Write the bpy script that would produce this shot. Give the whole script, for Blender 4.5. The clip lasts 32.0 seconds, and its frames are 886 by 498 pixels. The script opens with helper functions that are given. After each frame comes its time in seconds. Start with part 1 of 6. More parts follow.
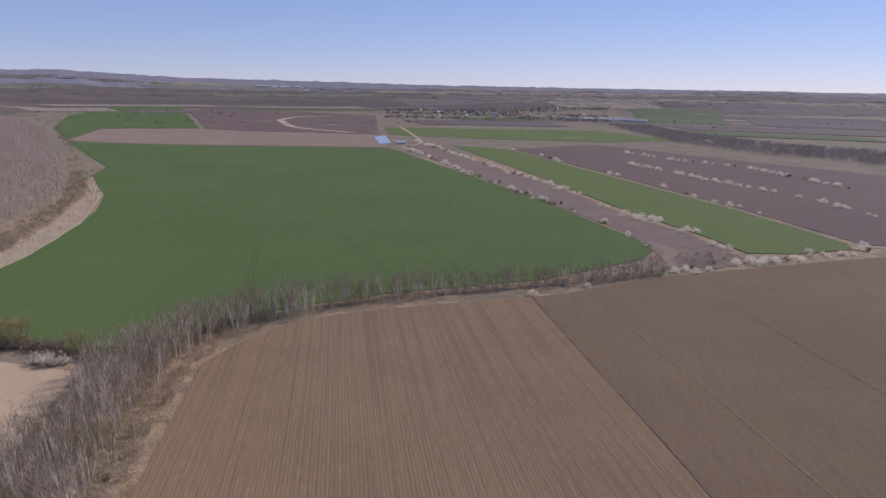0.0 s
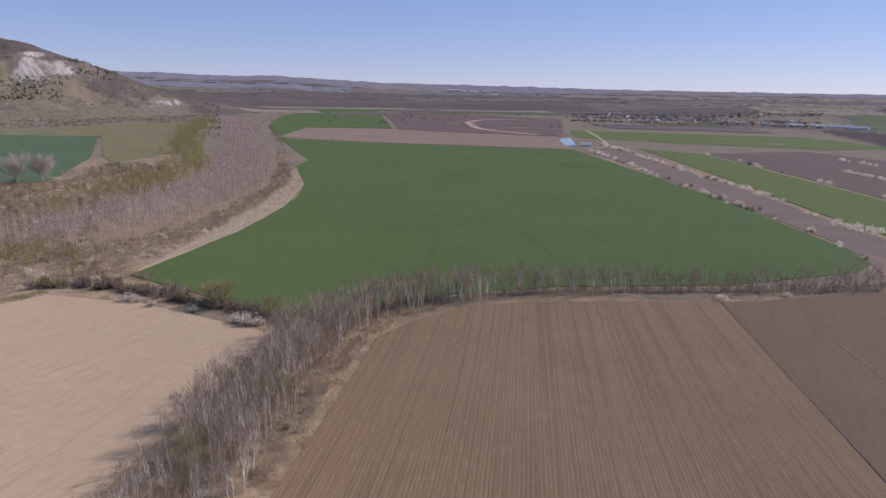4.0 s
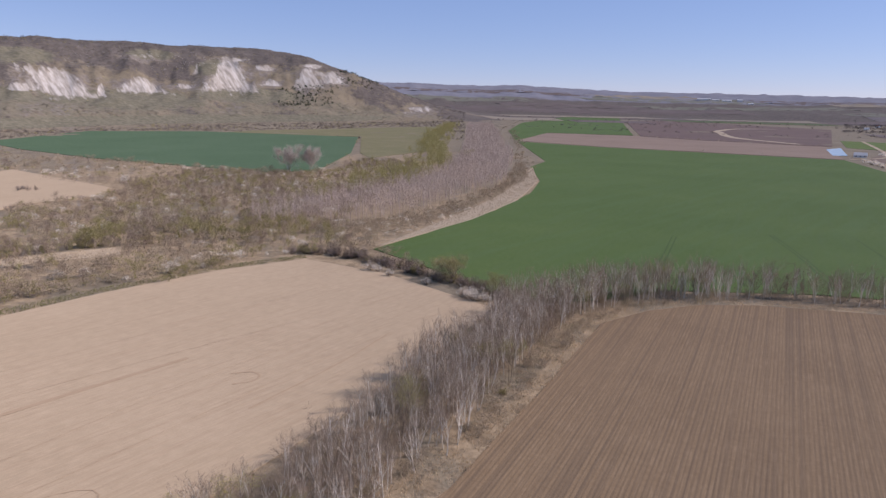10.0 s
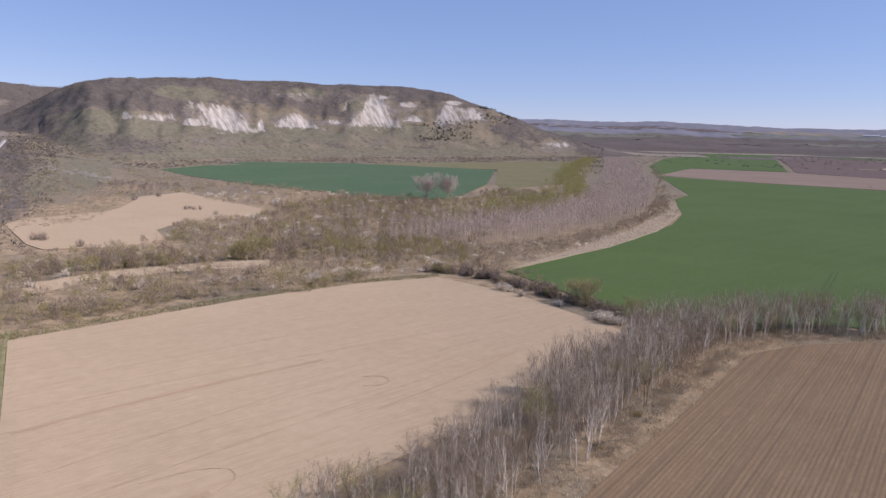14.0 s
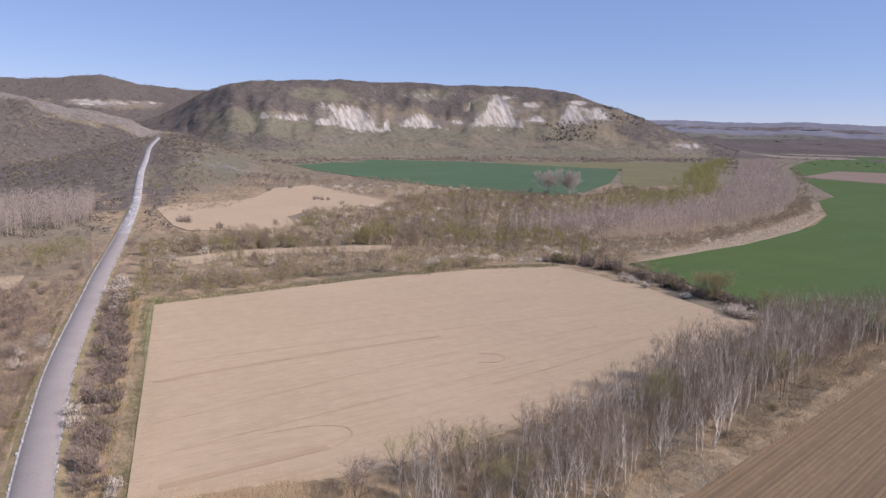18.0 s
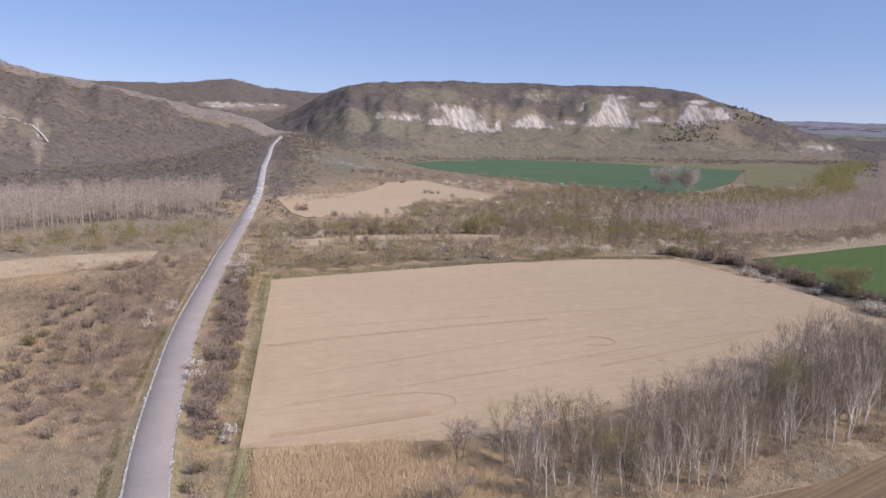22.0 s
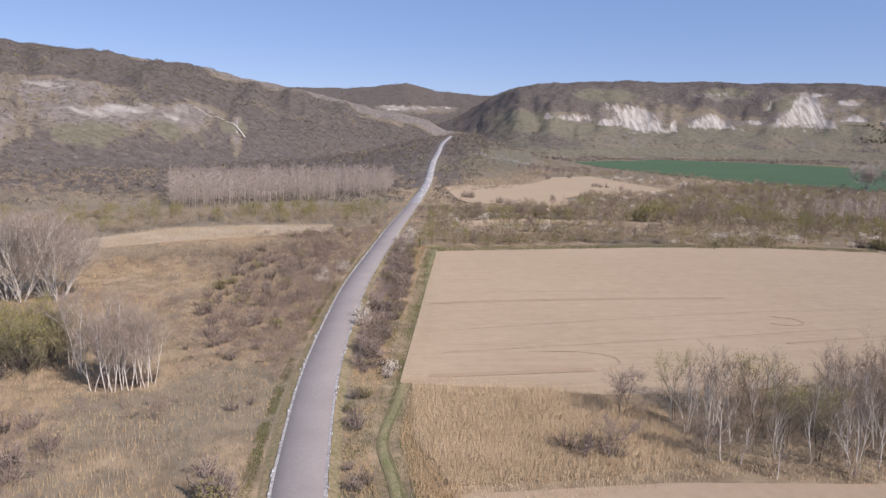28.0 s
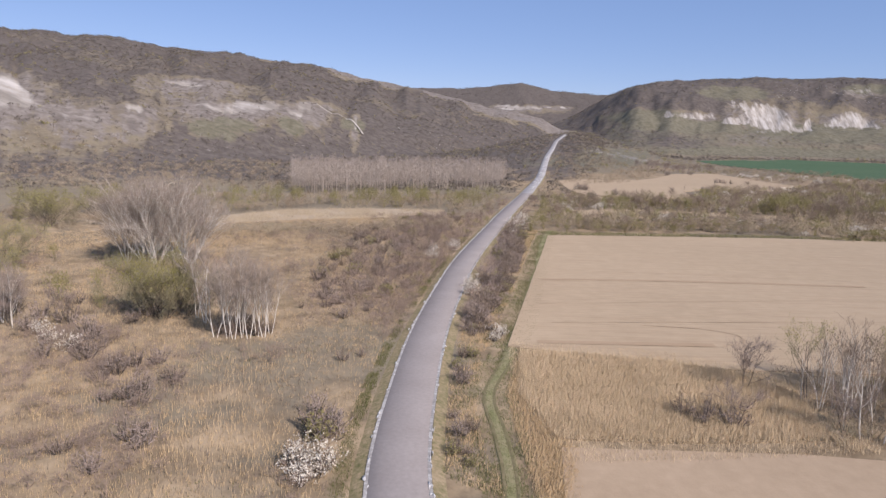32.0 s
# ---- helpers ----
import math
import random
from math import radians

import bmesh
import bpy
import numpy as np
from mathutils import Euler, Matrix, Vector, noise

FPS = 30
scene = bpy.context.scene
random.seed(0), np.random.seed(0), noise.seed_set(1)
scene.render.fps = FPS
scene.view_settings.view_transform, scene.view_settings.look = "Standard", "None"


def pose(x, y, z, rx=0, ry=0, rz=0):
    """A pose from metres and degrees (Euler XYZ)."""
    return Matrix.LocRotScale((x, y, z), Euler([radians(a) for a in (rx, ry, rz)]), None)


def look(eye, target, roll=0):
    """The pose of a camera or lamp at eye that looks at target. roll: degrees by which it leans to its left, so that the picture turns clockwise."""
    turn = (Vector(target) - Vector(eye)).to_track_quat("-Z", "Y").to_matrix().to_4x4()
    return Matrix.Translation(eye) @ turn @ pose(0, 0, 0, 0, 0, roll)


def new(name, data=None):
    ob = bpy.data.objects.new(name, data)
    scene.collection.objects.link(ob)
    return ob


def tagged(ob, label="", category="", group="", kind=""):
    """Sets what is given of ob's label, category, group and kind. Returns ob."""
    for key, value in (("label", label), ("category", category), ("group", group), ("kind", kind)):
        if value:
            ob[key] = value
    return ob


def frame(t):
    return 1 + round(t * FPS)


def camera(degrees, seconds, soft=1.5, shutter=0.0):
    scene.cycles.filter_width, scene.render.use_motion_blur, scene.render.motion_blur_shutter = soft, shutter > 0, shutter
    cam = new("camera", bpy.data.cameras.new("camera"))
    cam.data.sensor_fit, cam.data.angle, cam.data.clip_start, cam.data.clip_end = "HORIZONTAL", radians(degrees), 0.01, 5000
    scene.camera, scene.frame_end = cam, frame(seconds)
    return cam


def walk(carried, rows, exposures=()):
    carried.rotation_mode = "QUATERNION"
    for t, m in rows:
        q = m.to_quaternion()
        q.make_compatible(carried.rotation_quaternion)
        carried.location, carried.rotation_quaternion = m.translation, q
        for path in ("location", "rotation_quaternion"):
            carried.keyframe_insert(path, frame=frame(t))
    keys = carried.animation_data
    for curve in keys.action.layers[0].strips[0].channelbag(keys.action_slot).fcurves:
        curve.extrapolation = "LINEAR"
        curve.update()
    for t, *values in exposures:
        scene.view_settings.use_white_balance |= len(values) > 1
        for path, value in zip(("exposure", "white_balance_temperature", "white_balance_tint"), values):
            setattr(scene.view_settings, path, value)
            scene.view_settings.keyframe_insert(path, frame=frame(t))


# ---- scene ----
# The drone hovers, turns to its left and sinks: seconds, place, tilt, roll, heading.
cam = camera(65.35, 32.0, soft=1.4)
EXPOSURES = [(0, -0.07, 6150, 30), (9, 0.05, 6150, 28), (16, 0.14, 6150, 27), (25, 0.13, 6150, 25), (32, 0.10, 6150, 23)]
PATH = [
    (0, 0.13, -3.41, 81.72, -12.936, 0.817, -2.834),
    (1, 0.18, -2.65, 80.01, -12.882, 0.817, 0.465),
    (2, 0.26, -1.94, 78.29, -12.840, 0.842, 4.007),
    (3, 0.36, -1.35, 76.57, -12.769, 0.907, 7.721),
    (3.5, 0.42, -1.15, 75.71, -12.736, 0.916, 10.006),
    (5.5, 0.69, -0.80, 72.31, -12.608, 0.865, 18.687),
    (6, 0.73, -0.74, 71.48, -12.602, 0.829, 20.815),
    (7, 0.78, -0.62, 69.88, -12.581, 0.895, 23.533),
    (8, 0.79, -0.48, 68.32, -12.568, 0.924, 26.200),
    (9, 0.80, -0.36, 66.77, -12.511, 0.950, 28.926),
    (10, 0.81, -0.26, 65.25, -12.164, 0.924, 31.640),
    (11, 0.81, -0.18, 63.70, -10.979, 0.909, 34.493),
    (12, 0.78, -0.08, 62.13, -9.843, 0.894, 37.183),
    (13, 0.72, 0.04, 60.53, -9.394, 1.026, 39.859),
    (14, 0.59, 0.12, 58.96, -9.364, 1.017, 42.875),
    (14.5, 0.52, 0.16, 58.17, -9.352, 1.034, 44.592),
    (16.5, 0.24, 0.33, 55.03, -9.361, 1.126, 49.405),
    (17, 0.18, 0.35, 54.24, -9.378, 1.174, 50.601),
    (18, 0.07, 0.40, 52.68, -9.378, 1.170, 52.824),
    (19, -0.02, 0.50, 51.13, -9.376, 1.174, 55.103),
    (20, -0.12, 0.58, 49.61, -9.370, 1.207, 57.400),
    (21, -0.23, 0.64, 48.08, -9.372, 1.214, 59.571),
    (22, -0.31, 0.72, 46.55, -9.368, 1.276, 61.891),
    (23, -0.39, 0.78, 45.01, -9.382, 1.282, 64.148),
    (24, -0.51, 0.85, 43.46, -9.366, 1.284, 66.364),
    (25, -0.63, 0.91, 41.86, -9.363, 1.306, 68.757),
    (25.5, -0.69, 0.94, 41.04, -9.353, 1.308, 69.869),
    (27.5, -0.94, 1.01, 37.80, -9.331, 1.320, 74.463),
    (28, -1.01, 1.03, 37.01, -9.319, 1.329, 75.565),
    (29, -1.15, 1.06, 35.43, -9.329, 1.389, 77.960),
    (30, -1.27, 1.07, 33.86, -9.358, 1.376, 80.277),
    (31, -1.35, 1.09, 32.36, -9.378, 1.419, 82.469),
    (32, -1.40, 1.12, 30.87, -9.440, 1.471, 84.802),
]
walk(cam, [(t, pose(x, y, z, 0, 0, yaw) @ pose(0, 0, 0, 90 + tilt, 0, 0) @ pose(0, 0, 0, 0, 0, roll)) for t, x, y, z, tilt, roll, yaw in PATH],
     exposures=EXPOSURES)

# ---- light ----
SUN_HEADING, SUN_HEIGHT = 56.0, 38.0
world = bpy.data.worlds.new("world")
scene.world = world
world.use_nodes = True
wt = world.node_tree
sky = wt.nodes.new("ShaderNodeTexSky")
sky.sky_type = "NISHITA"
sky.sun_disc = False
sky.sun_elevation = radians(SUN_HEIGHT)
sky.sun_rotation = radians(SUN_HEADING)
sky.altitude = 2000
sky.air_density = 1.0
sky.dust_density = 0.0
sky.ozone_density = 2.6
tint = wt.nodes.new("ShaderNodeMix")
tint.data_type, tint.blend_type = "RGBA", "MULTIPLY"
tint.inputs["Factor"].default_value = 1.0
tint.inputs["B"].default_value = (.68, .61, .60, 1)
wt.links.new(sky.outputs[0], tint.inputs["A"])
veil = wt.nodes.new("ShaderNodeMix")  # the pale even veil of spring haze
veil.data_type, veil.blend_type = "RGBA", "ADD"
veil.inputs["Factor"].default_value = 1.0
veil.inputs["B"].default_value = (1.12, 1.98, 3.3, 1)
wt.links.new(tint.outputs["Result"], veil.inputs["A"])
wt.links.new(veil.outputs["Result"], wt.nodes["Background"].inputs[0])
wt.nodes["Background"].inputs[1].default_value = 0.088
sun = new("sun", bpy.data.lights.new("sun", "SUN"))
sun.data.energy, sun.data.angle, sun.data.color = 4.75, radians(0.6), (1.0, 0.945, 0.85)
ch, sh = math.cos(radians(SUN_HEIGHT)), math.sin(radians(SUN_HEIGHT))
sun.matrix_world = look((ch * math.sin(radians(SUN_HEADING)) * 50, ch * math.cos(radians(SUN_HEADING)) * 50, sh * 50), (0, 0, 0))

RNG = np.random.default_rng(7)


# ---- materials ----
def material(name, tones, big=20.0, fine=1.0, rough=0.95, bump=0.0, bump_size=0.5, spec=0.15, mix=0.5, detail=6.0, random_tone=0.0, coords="position"):
    """A matt surface whose colour wanders among tones at two sizes, given in metres."""
    m = bpy.data.materials.new(name)
    m.use_nodes = True
    nt = m.node_tree
    b = nt.nodes["Principled BSDF"]
    b.inputs["Roughness"].default_value = rough
    b.inputs["Specular IOR Level"].default_value = spec
    b.inputs["Diffuse Roughness"].default_value = 0.35
    if coords == "position":
        pos = nt.nodes.new("ShaderNodeNewGeometry").outputs["Position"]
    else:
        pos = nt.nodes.new("ShaderNodeTexCoord").outputs["Object"]
    ns = []
    for size in (big, fine):
        n = nt.nodes.new("ShaderNodeTexNoise")
        n.inputs["Scale"].default_value = 1.0 / size
        n.inputs["Detail"].default_value = detail
        n.inputs["Roughness"].default_value = 0.62
        nt.links.new(pos, n.inputs["Vector"])
        ns.append(n.outputs["Fac"])
    blend = nt.nodes.new("ShaderNodeMix")
    blend.inputs["Factor"].default_value = mix
    nt.links.new(ns[0], blend.inputs["A"])
    nt.links.new(ns[1], blend.inputs["B"])
    fac = blend.outputs["Result"]
    if random_tone:
        add = nt.nodes.new("ShaderNodeMath")
        add.operation = "MULTIPLY_ADD"
        src = nt.nodes.new("ShaderNodeNewGeometry").outputs["Random Per Island"] if random_tone < 0 else nt.nodes.new("ShaderNodeObjectInfo").outputs["Random"]
        nt.links.new(src, add.inputs[0])
        add.inputs[1].default_value = abs(random_tone)
        nt.links.new(fac, add.inputs[2])
        sub = nt.nodes.new("ShaderNodeMath")
        sub.operation = "SUBTRACT"
        nt.links.new(add.outputs[0], sub.inputs[0])
        sub.inputs[1].default_value = abs(random_tone) / 2
        fac = sub.outputs[0]
    ramp = nt.nodes.new("ShaderNodeValToRGB")
    el = ramp.color_ramp.elements
    el[0].position, el[1].position = 0.32, 0.68
    for _ in tones[2:]:
        el.new(0.5)
    for i, c in enumerate(tones):
        el[i].position = 0.32 + 0.36 * i / (len(tones) - 1)
        el[i].color = (*c, 1)
    nt.links.new(fac, ramp.inputs[0])
    nt.links.new(ramp.outputs[0], b.inputs["Base Color"])
    if bump:
        n = nt.nodes.new("ShaderNodeTexNoise")
        n.inputs["Scale"].default_value = 1.0 / bump_size
        n.inputs["Detail"].default_value = 4
        nt.links.new(pos, n.inputs["Vector"])
        bp = nt.nodes.new("ShaderNodeBump")
        bp.inputs["Strength"].default_value = 1.0
        bp.inputs["Distance"].default_value = bump
        nt.links.new(n.outputs["Fac"], bp.inputs["Height"])
        nt.links.new(bp.outputs[0], b.inputs["Normal"])
    return m


def furrowed(m, heading, spacing, amount, tone):
    """Adds regular narrow dark lines along a heading, fading in and out."""
    nt = m.node_tree
    b = nt.nodes["Principled BSDF"]
    old = b.inputs["Base Color"].links[0].from_socket
    pos = nt.nodes.new("ShaderNodeNewGeometry").outputs["Position"]
    mp = nt.nodes.new("ShaderNodeMapping")
    mp.vector_type = "TEXTURE"
    mp.inputs["Rotation"].default_value = (0, 0, radians(heading))
    nt.links.new(pos, mp.inputs[0])
    w = nt.nodes.new("ShaderNodeTexWave")
    w.inputs["Scale"].default_value = .31416 / spacing
    w.inputs["Distortion"].default_value = 0.0
    w.inputs["Detail Scale"].default_value = .12
    nt.links.new(mp.outputs[0], w.inputs["Vector"])
    n = nt.nodes.new("ShaderNodeTexNoise")
    n.inputs["Scale"].default_value = .11
    n.inputs["Detail"].default_value = 5
    nt.links.new(pos, n.inputs["Vector"])
    r = nt.nodes.new("ShaderNodeMapRange")
    r.inputs["From Min"].default_value, r.inputs["From Max"].default_value = .55, .9
    r.inputs["To Max"].default_value = amount
    nt.links.new(w.outputs["Fac"], r.inputs["Value"])
    r2 = nt.nodes.new("ShaderNodeMapRange")
    r2.inputs["From Min"].default_value, r2.inputs["From Max"].default_value = .35, .65
    r2.inputs["To Min"].default_value = .45
    nt.links.new(n.outputs["Fac"], r2.inputs["Value"])
    mu = nt.nodes.new("ShaderNodeMath")
    mu.operation = "MULTIPLY"
    nt.links.new(r.outputs[0], mu.inputs[0])
    nt.links.new(r2.outputs[0], mu.inputs[1])
    mx = nt.nodes.new("ShaderNodeMix")
    mx.data_type = "RGBA"
    nt.links.new(mu.outputs[0], mx.inputs["Factor"])
    nt.links.new(old, mx.inputs["A"])
    mx.inputs["B"].default_value = (*tone, 1)
    nt.links.new(mx.outputs["Result"], b.inputs["Base Color"])
    return m


def streaked(m, heading, spacing, amount, tone, warp=1.0, long=40.0):
    """Adds long streaks of another tone along a heading (degrees left of +y): drill rows, tyre marks, wheelings."""
    nt = m.node_tree
    b = nt.nodes["Principled BSDF"]
    old = b.inputs["Base Color"].links[0].from_socket
    pos = nt.nodes.new("ShaderNodeNewGeometry").outputs["Position"]
    mp = nt.nodes.new("ShaderNodeMapping")
    mp.vector_type = "TEXTURE"
    mp.inputs["Rotation"].default_value = (0, 0, radians(heading))
    mp.inputs["Scale"].default_value = (spacing, long, 1000)
    nt.links.new(pos, mp.inputs[0])
    n = nt.nodes.new("ShaderNodeTexNoise")
    n.inputs["Scale"].default_value = 1.0
    n.inputs["Detail"].default_value = 3
    n.inputs["Distortion"].default_value = 0.0
    nt.links.new(mp.outputs[0], n.inputs["Vector"])
    r = nt.nodes.new("ShaderNodeMapRange")
    r.inputs["From Min"].default_value, r.inputs["From Max"].default_value = 0.48, 0.66
    r.inputs["To Max"].default_value = amount
    nt.links.new(n.outputs["Fac"], r.inputs["Value"])
    mx = nt.nodes.new("ShaderNodeMix")
    mx.data_type = "RGBA"
    nt.links.new(r.outputs[0], mx.inputs["Factor"])
    nt.links.new(old, mx.inputs["A"])
    mx.inputs["B"].default_value = (*tone, 1)
    nt.links.new(mx.outputs["Result"], b.inputs["Base Color"])
    return m


SOIL = material("furrowed_soil", [(.186, .124, .068), (.222, .15, .083), (.255, .175, .098)], 45, 1.2, bump=.05, bump_size=.4)
SOIL = streaked(streaked(SOIL, 5.6, .35, .4, (.298, .21, .124), long=6), 5.6, .8, .6, (.14, .099, .063), long=150)
SOIL = furrowed(SOIL, 5.6, .9, .34, (.11, .077, .048))
HEADLAND = material("smooth_headland_soil", [(.34, .25, .158), (.385, .285, .182), (.43, .32, .208)], 20, 1.5, bump=.03, bump_size=.3)
SOIL_DARK = streaked(material("harrowed_soil", [(.142, .096, .055), (.17, .117, .068), (.20, .139, .082)], 60, 2.0, bump=.06, bump_size=.5), -8, 2.5, .3, (.13, .094, .068))
SOIL_TAN = streaked(material("dry_tan_soil", [(.35, .265, .166), (.393, .298, .188), (.432, .33, .212)], 50, 3.0, bump=.03, bump_size=.5), -5, 1.1, .35, (.32, .228, .14), long=25)
SOIL_TAN = streaked(SOIL_TAN, -5, .4, .45, (.47, .35, .225), long=5)
WHEAT = streaked(material("young_wheat", [(.063, .102, .025), (.077, .120, .031), (.095, .135, .040)], 90, 2.5, bump=.12, bump_size=.4), 5.6, 3.0, .25, (.082, .122, .05), long=60)
WHEAT = streaked(WHEAT, -9, 7.0, .35, (.083, .134, .047), long=120)
# Wheat below the cliffs: distance haze painted in as a duller, bluer green.
WHEAT_HAZED = streaked(material("hazed_wheat", [(.062, .105, .050), (.075, .122, .060), (.092, .136, .072)], 90, 4.0, bump=.12, bump_size=.4), -40, 5.0, .3, (.088, .132, .066), long=120)
WHEAT_LIGHT = streaked(material("bright_wheat", [(.088, .125, .030), (.105, .146, .037), (.122, .158, .047)], 60, 4.0, bump=.12, bump_size=.4), 18, 3.0, .25, (.10, .14, .045))
STUBBLE = material("pale_stubble", [(.20, .145, .105), (.24, .175, .125), (.27, .20, .15)], 80, 5.0)
PURPLE_SOIL = streaked(material("bare_dark_soil", [(.12, .085, .070), (.145, .10, .082), (.165, .12, .095)], 120, 6.0), 18, 4.0, .35, (.105, .075, .062), long=120)
MEADOW = material("rough_meadow", [(.13, .125, .055), (.17, .155, .075), (.22, .18, .10)], 60, 5.0, bump=.15, bump_size=.8)
DRY_GRASS = material("dry_grass_ground", [(.20, .15, .085), (.27, .20, .115), (.33, .245, .15)], 14, 1.2, bump=.15, bump_size=.5)
SANDY = material("pale_reed_bank", [(.33, .26, .17), (.39, .31, .21), (.43, .35, .25)], 12, 1.0, bump=.15, bump_size=.4)
ASPHALT = material("worn_asphalt", [(.245, .214, .190), (.282, .248, .221), (.32, .283, .252)], 7, .5, rough=.9, bump=.004, bump_size=.03)
CONCRETE = material("crumbled_pale_edge", [(.42, .40, .36), (.52, .50, .46), (.6, .58, .54)], 1.0, .15, bump=.02, bump_size=.1)
GRASS = material("verge_grass", [(.15, .155, .062), (.21, .20, .092), (.265, .23, .125), (.32, .262, .155)], 3.0, .5, bump=.1, bump_size=.3)
GRAVEL = material("pale_gravel", [(.36, .33, .28), (.44, .41, .36), (.5, .47, .42)], 6, .5, bump=.03, bump_size=.2)
WATER = material("pond_water", [(.05, .08, .11), (.06, .09, .12)], 30, 3, rough=.05, spec=.5)
WHITE_WALL = material("white_render", [(.70, .69, .66), (.78, .77, .74)], 4, .5)
ROOF_RED = material("red_roof_tile", [(.20, .085, .055), (.28, .12, .08)], 3, .5)
ROOF_GREY = material("pale_sheet_roof", [(.52, .50, .47), (.62, .60, .57)], 6, 1, rough=.9)
DARK_OPENING = material("dark_window", [(.02, .02, .022), (.03, .03, .033)], 3, 1, rough=.2, spec=.5)
BARK_WHITE = material("white_birch_bark", [(.55, .49, .40), (.67, .605, .505), (.78, .715, .61)], 1.2, .25, coords="object", random_tone=.15)
BARK_DARK = material("dark_bark", [(.07, .055, .042), (.11, .088, .068), (.15, .12, .10)], .8, .2, coords="object", random_tone=.15)
TWIG_GREY = material("grey_twigs", [(.215, .158, .110), (.285, .216, .154), (.355, .276, .202)], 2.0, .4, coords="object", random_tone=.25)
TWIG_BROWN = material("brown_twigs", [(.235, .178, .138), (.305, .238, .187), (.37, .292, .235)], 1.5, .4, coords="object", random_tone=.3)
TWIG_OLIVE = material("olive_twigs", [(.23, .195, .11), (.30, .258, .15), (.37, .32, .19)], 1.5, .4, coords="object", random_tone=.3)
TWIG_PINK = material("poplar_twigs", [(.37, .288, .235), (.46, .368, .305), (.54, .44, .37)], 20.0, 2.0, random_tone=-.14)
TWIG_PALE = material("pale_plantation_twigs", [(.32, .262, .205), (.40, .332, .265), (.47, .395, .322)], 20.0, 2.0, random_tone=-.14)
TWIG_ASH = material("ash_grey_twigs", [(.26, .205, .156), (.335, .27, .21), (.41, .335, .265)], 3.0, .6, coords="object", random_tone=.15)
TWIG_LIGHT = material("light_twigs", [(.48, .41, .335), (.57, .49, .41), (.65, .57, .48)], 3.0, .6, random_tone=-.2)
TWIG_MIX = material("belt_twigs", [(.205, .152, .105), (.275, .208, .148), (.345, .268, .196)], 8.0, 1.0, random_tone=-.14)
SCRUB = material("mixed_scrub", [(.225, .167, .108), (.315, .245, .164), (.415, .328, .225), (.35, .305, .155)], 25, 3.0, random_tone=-.22)
SCRUB_HILL = material("hill_scrub_twigs", [(.105, .084, .071), (.142, .115, .097), (.182, .150, .126), (.168, .153, .098)], 60, 4.0, random_tone=-.16)
SCRUB_WEST = material("west_hill_twigs", [(.112, .092, .074), (.145, .120, .097), (.178, .149, .121), (.168, .153, .095)], 60, 4.0, random_tone=-.14)
SCRUB_GREEN = material("budding_scrub", [(.245, .214, .088), (.325, .282, .118), (.41, .355, .168)], 20, 2.5, random_tone=-.2)
WILLOW_LEAF = material("willow_buds", [(.275, .247, .095), (.345, .308, .128), (.42, .37, .17)], 15, 2.0, random_tone=-.15)
LEAF = material("yellow_green_buds", [(.28, .25, .065), (.36, .32, .09), (.44, .39, .13)], 2.0, .5, coords="object", random_tone=.3)
BLOSSOM = material("white_blossom", [(.76, .67, .52), (.84, .76, .62), (.90, .83, .70)], 1.5, .3, coords="object", random_tone=.2)
DULL_BLOSSOM = material("dull_blossom", [(.46, .42, .36), (.58, .53, .46)], 9, 1, random_tone=-.3)


def translucent(m, share):
    """Lets light through thin petals, buds and loose tufts of twigs."""
    nt = m.node_tree
    b = nt.nodes["Principled BSDF"]
    t = nt.nodes.new("ShaderNodeBsdfTranslucent")
    nt.links.new(b.inputs["Base Color"].links[0].from_socket, t.inputs["Color"])
    mx = nt.nodes.new("ShaderNodeMixShader")
    mx.inputs[0].default_value = share
    nt.links.new(b.outputs[0], mx.inputs[1])
    nt.links.new(t.outputs[0], mx.inputs[2])
    nt.links.new(mx.outputs[0], nt.nodes["Material Output"].inputs["Surface"])
    return m


for m in (BLOSSOM, DULL_BLOSSOM, LEAF, WILLOW_LEAF, SCRUB_GREEN):
    translucent(m, .35)
REED = material("dry_reed", [(.49, .37, .22), (.595, .46, .285), (.70, .55, .355)], 6, .6, random_tone=-.25)
PINE = material("dark_pine", [(.025, .035, .016), (.04, .052, .022), (.055, .065, .03)], 10, 1.0, random_tone=-.4)


# ---- mesh helpers ----
def mesh_np(name, verts, tris, mats, index=None, smooth=False):
    """A mesh from arrays of vertices and triangles (or quads)."""
    me = bpy.data.meshes.new(name)
    verts, tris = np.asarray(verts, np.float32), np.asarray(tris, np.int32)
    k = tris.shape[1]
    me.vertices.add(len(verts))
    me.vertices.foreach_set("co", verts.ravel())
    me.loops.add(tris.size)
    me.loops.foreach_set("vertex_index", tris.ravel())
    me.polygons.add(len(tris))
    me.polygons.foreach_set("loop_start", np.arange(0, tris.size, k, dtype=np.int32))
    if index is not None:
        me.polygons.foreach_set("material_index", np.asarray(index, np.int32))
    if smooth:
        me.polygons.foreach_set("use_smooth", np.ones(len(tris), bool))
    for m in mats if isinstance(mats, (list, tuple)) else [mats]:
        me.materials.append(m)
    me.update(calc_edges=True)
    return me


def part(name, bm, mat, parent, label=""):
    me = bpy.data.meshes.new(name)
    bm.to_mesh(me)
    bm.free()
    me.materials.append(mat)
    ob = new(name, me)
    ob.parent = parent
    return tagged(ob, label)


def smooth01(x):
    x = np.clip(x, 0, 1)
    return x * x * (3 - 2 * x)


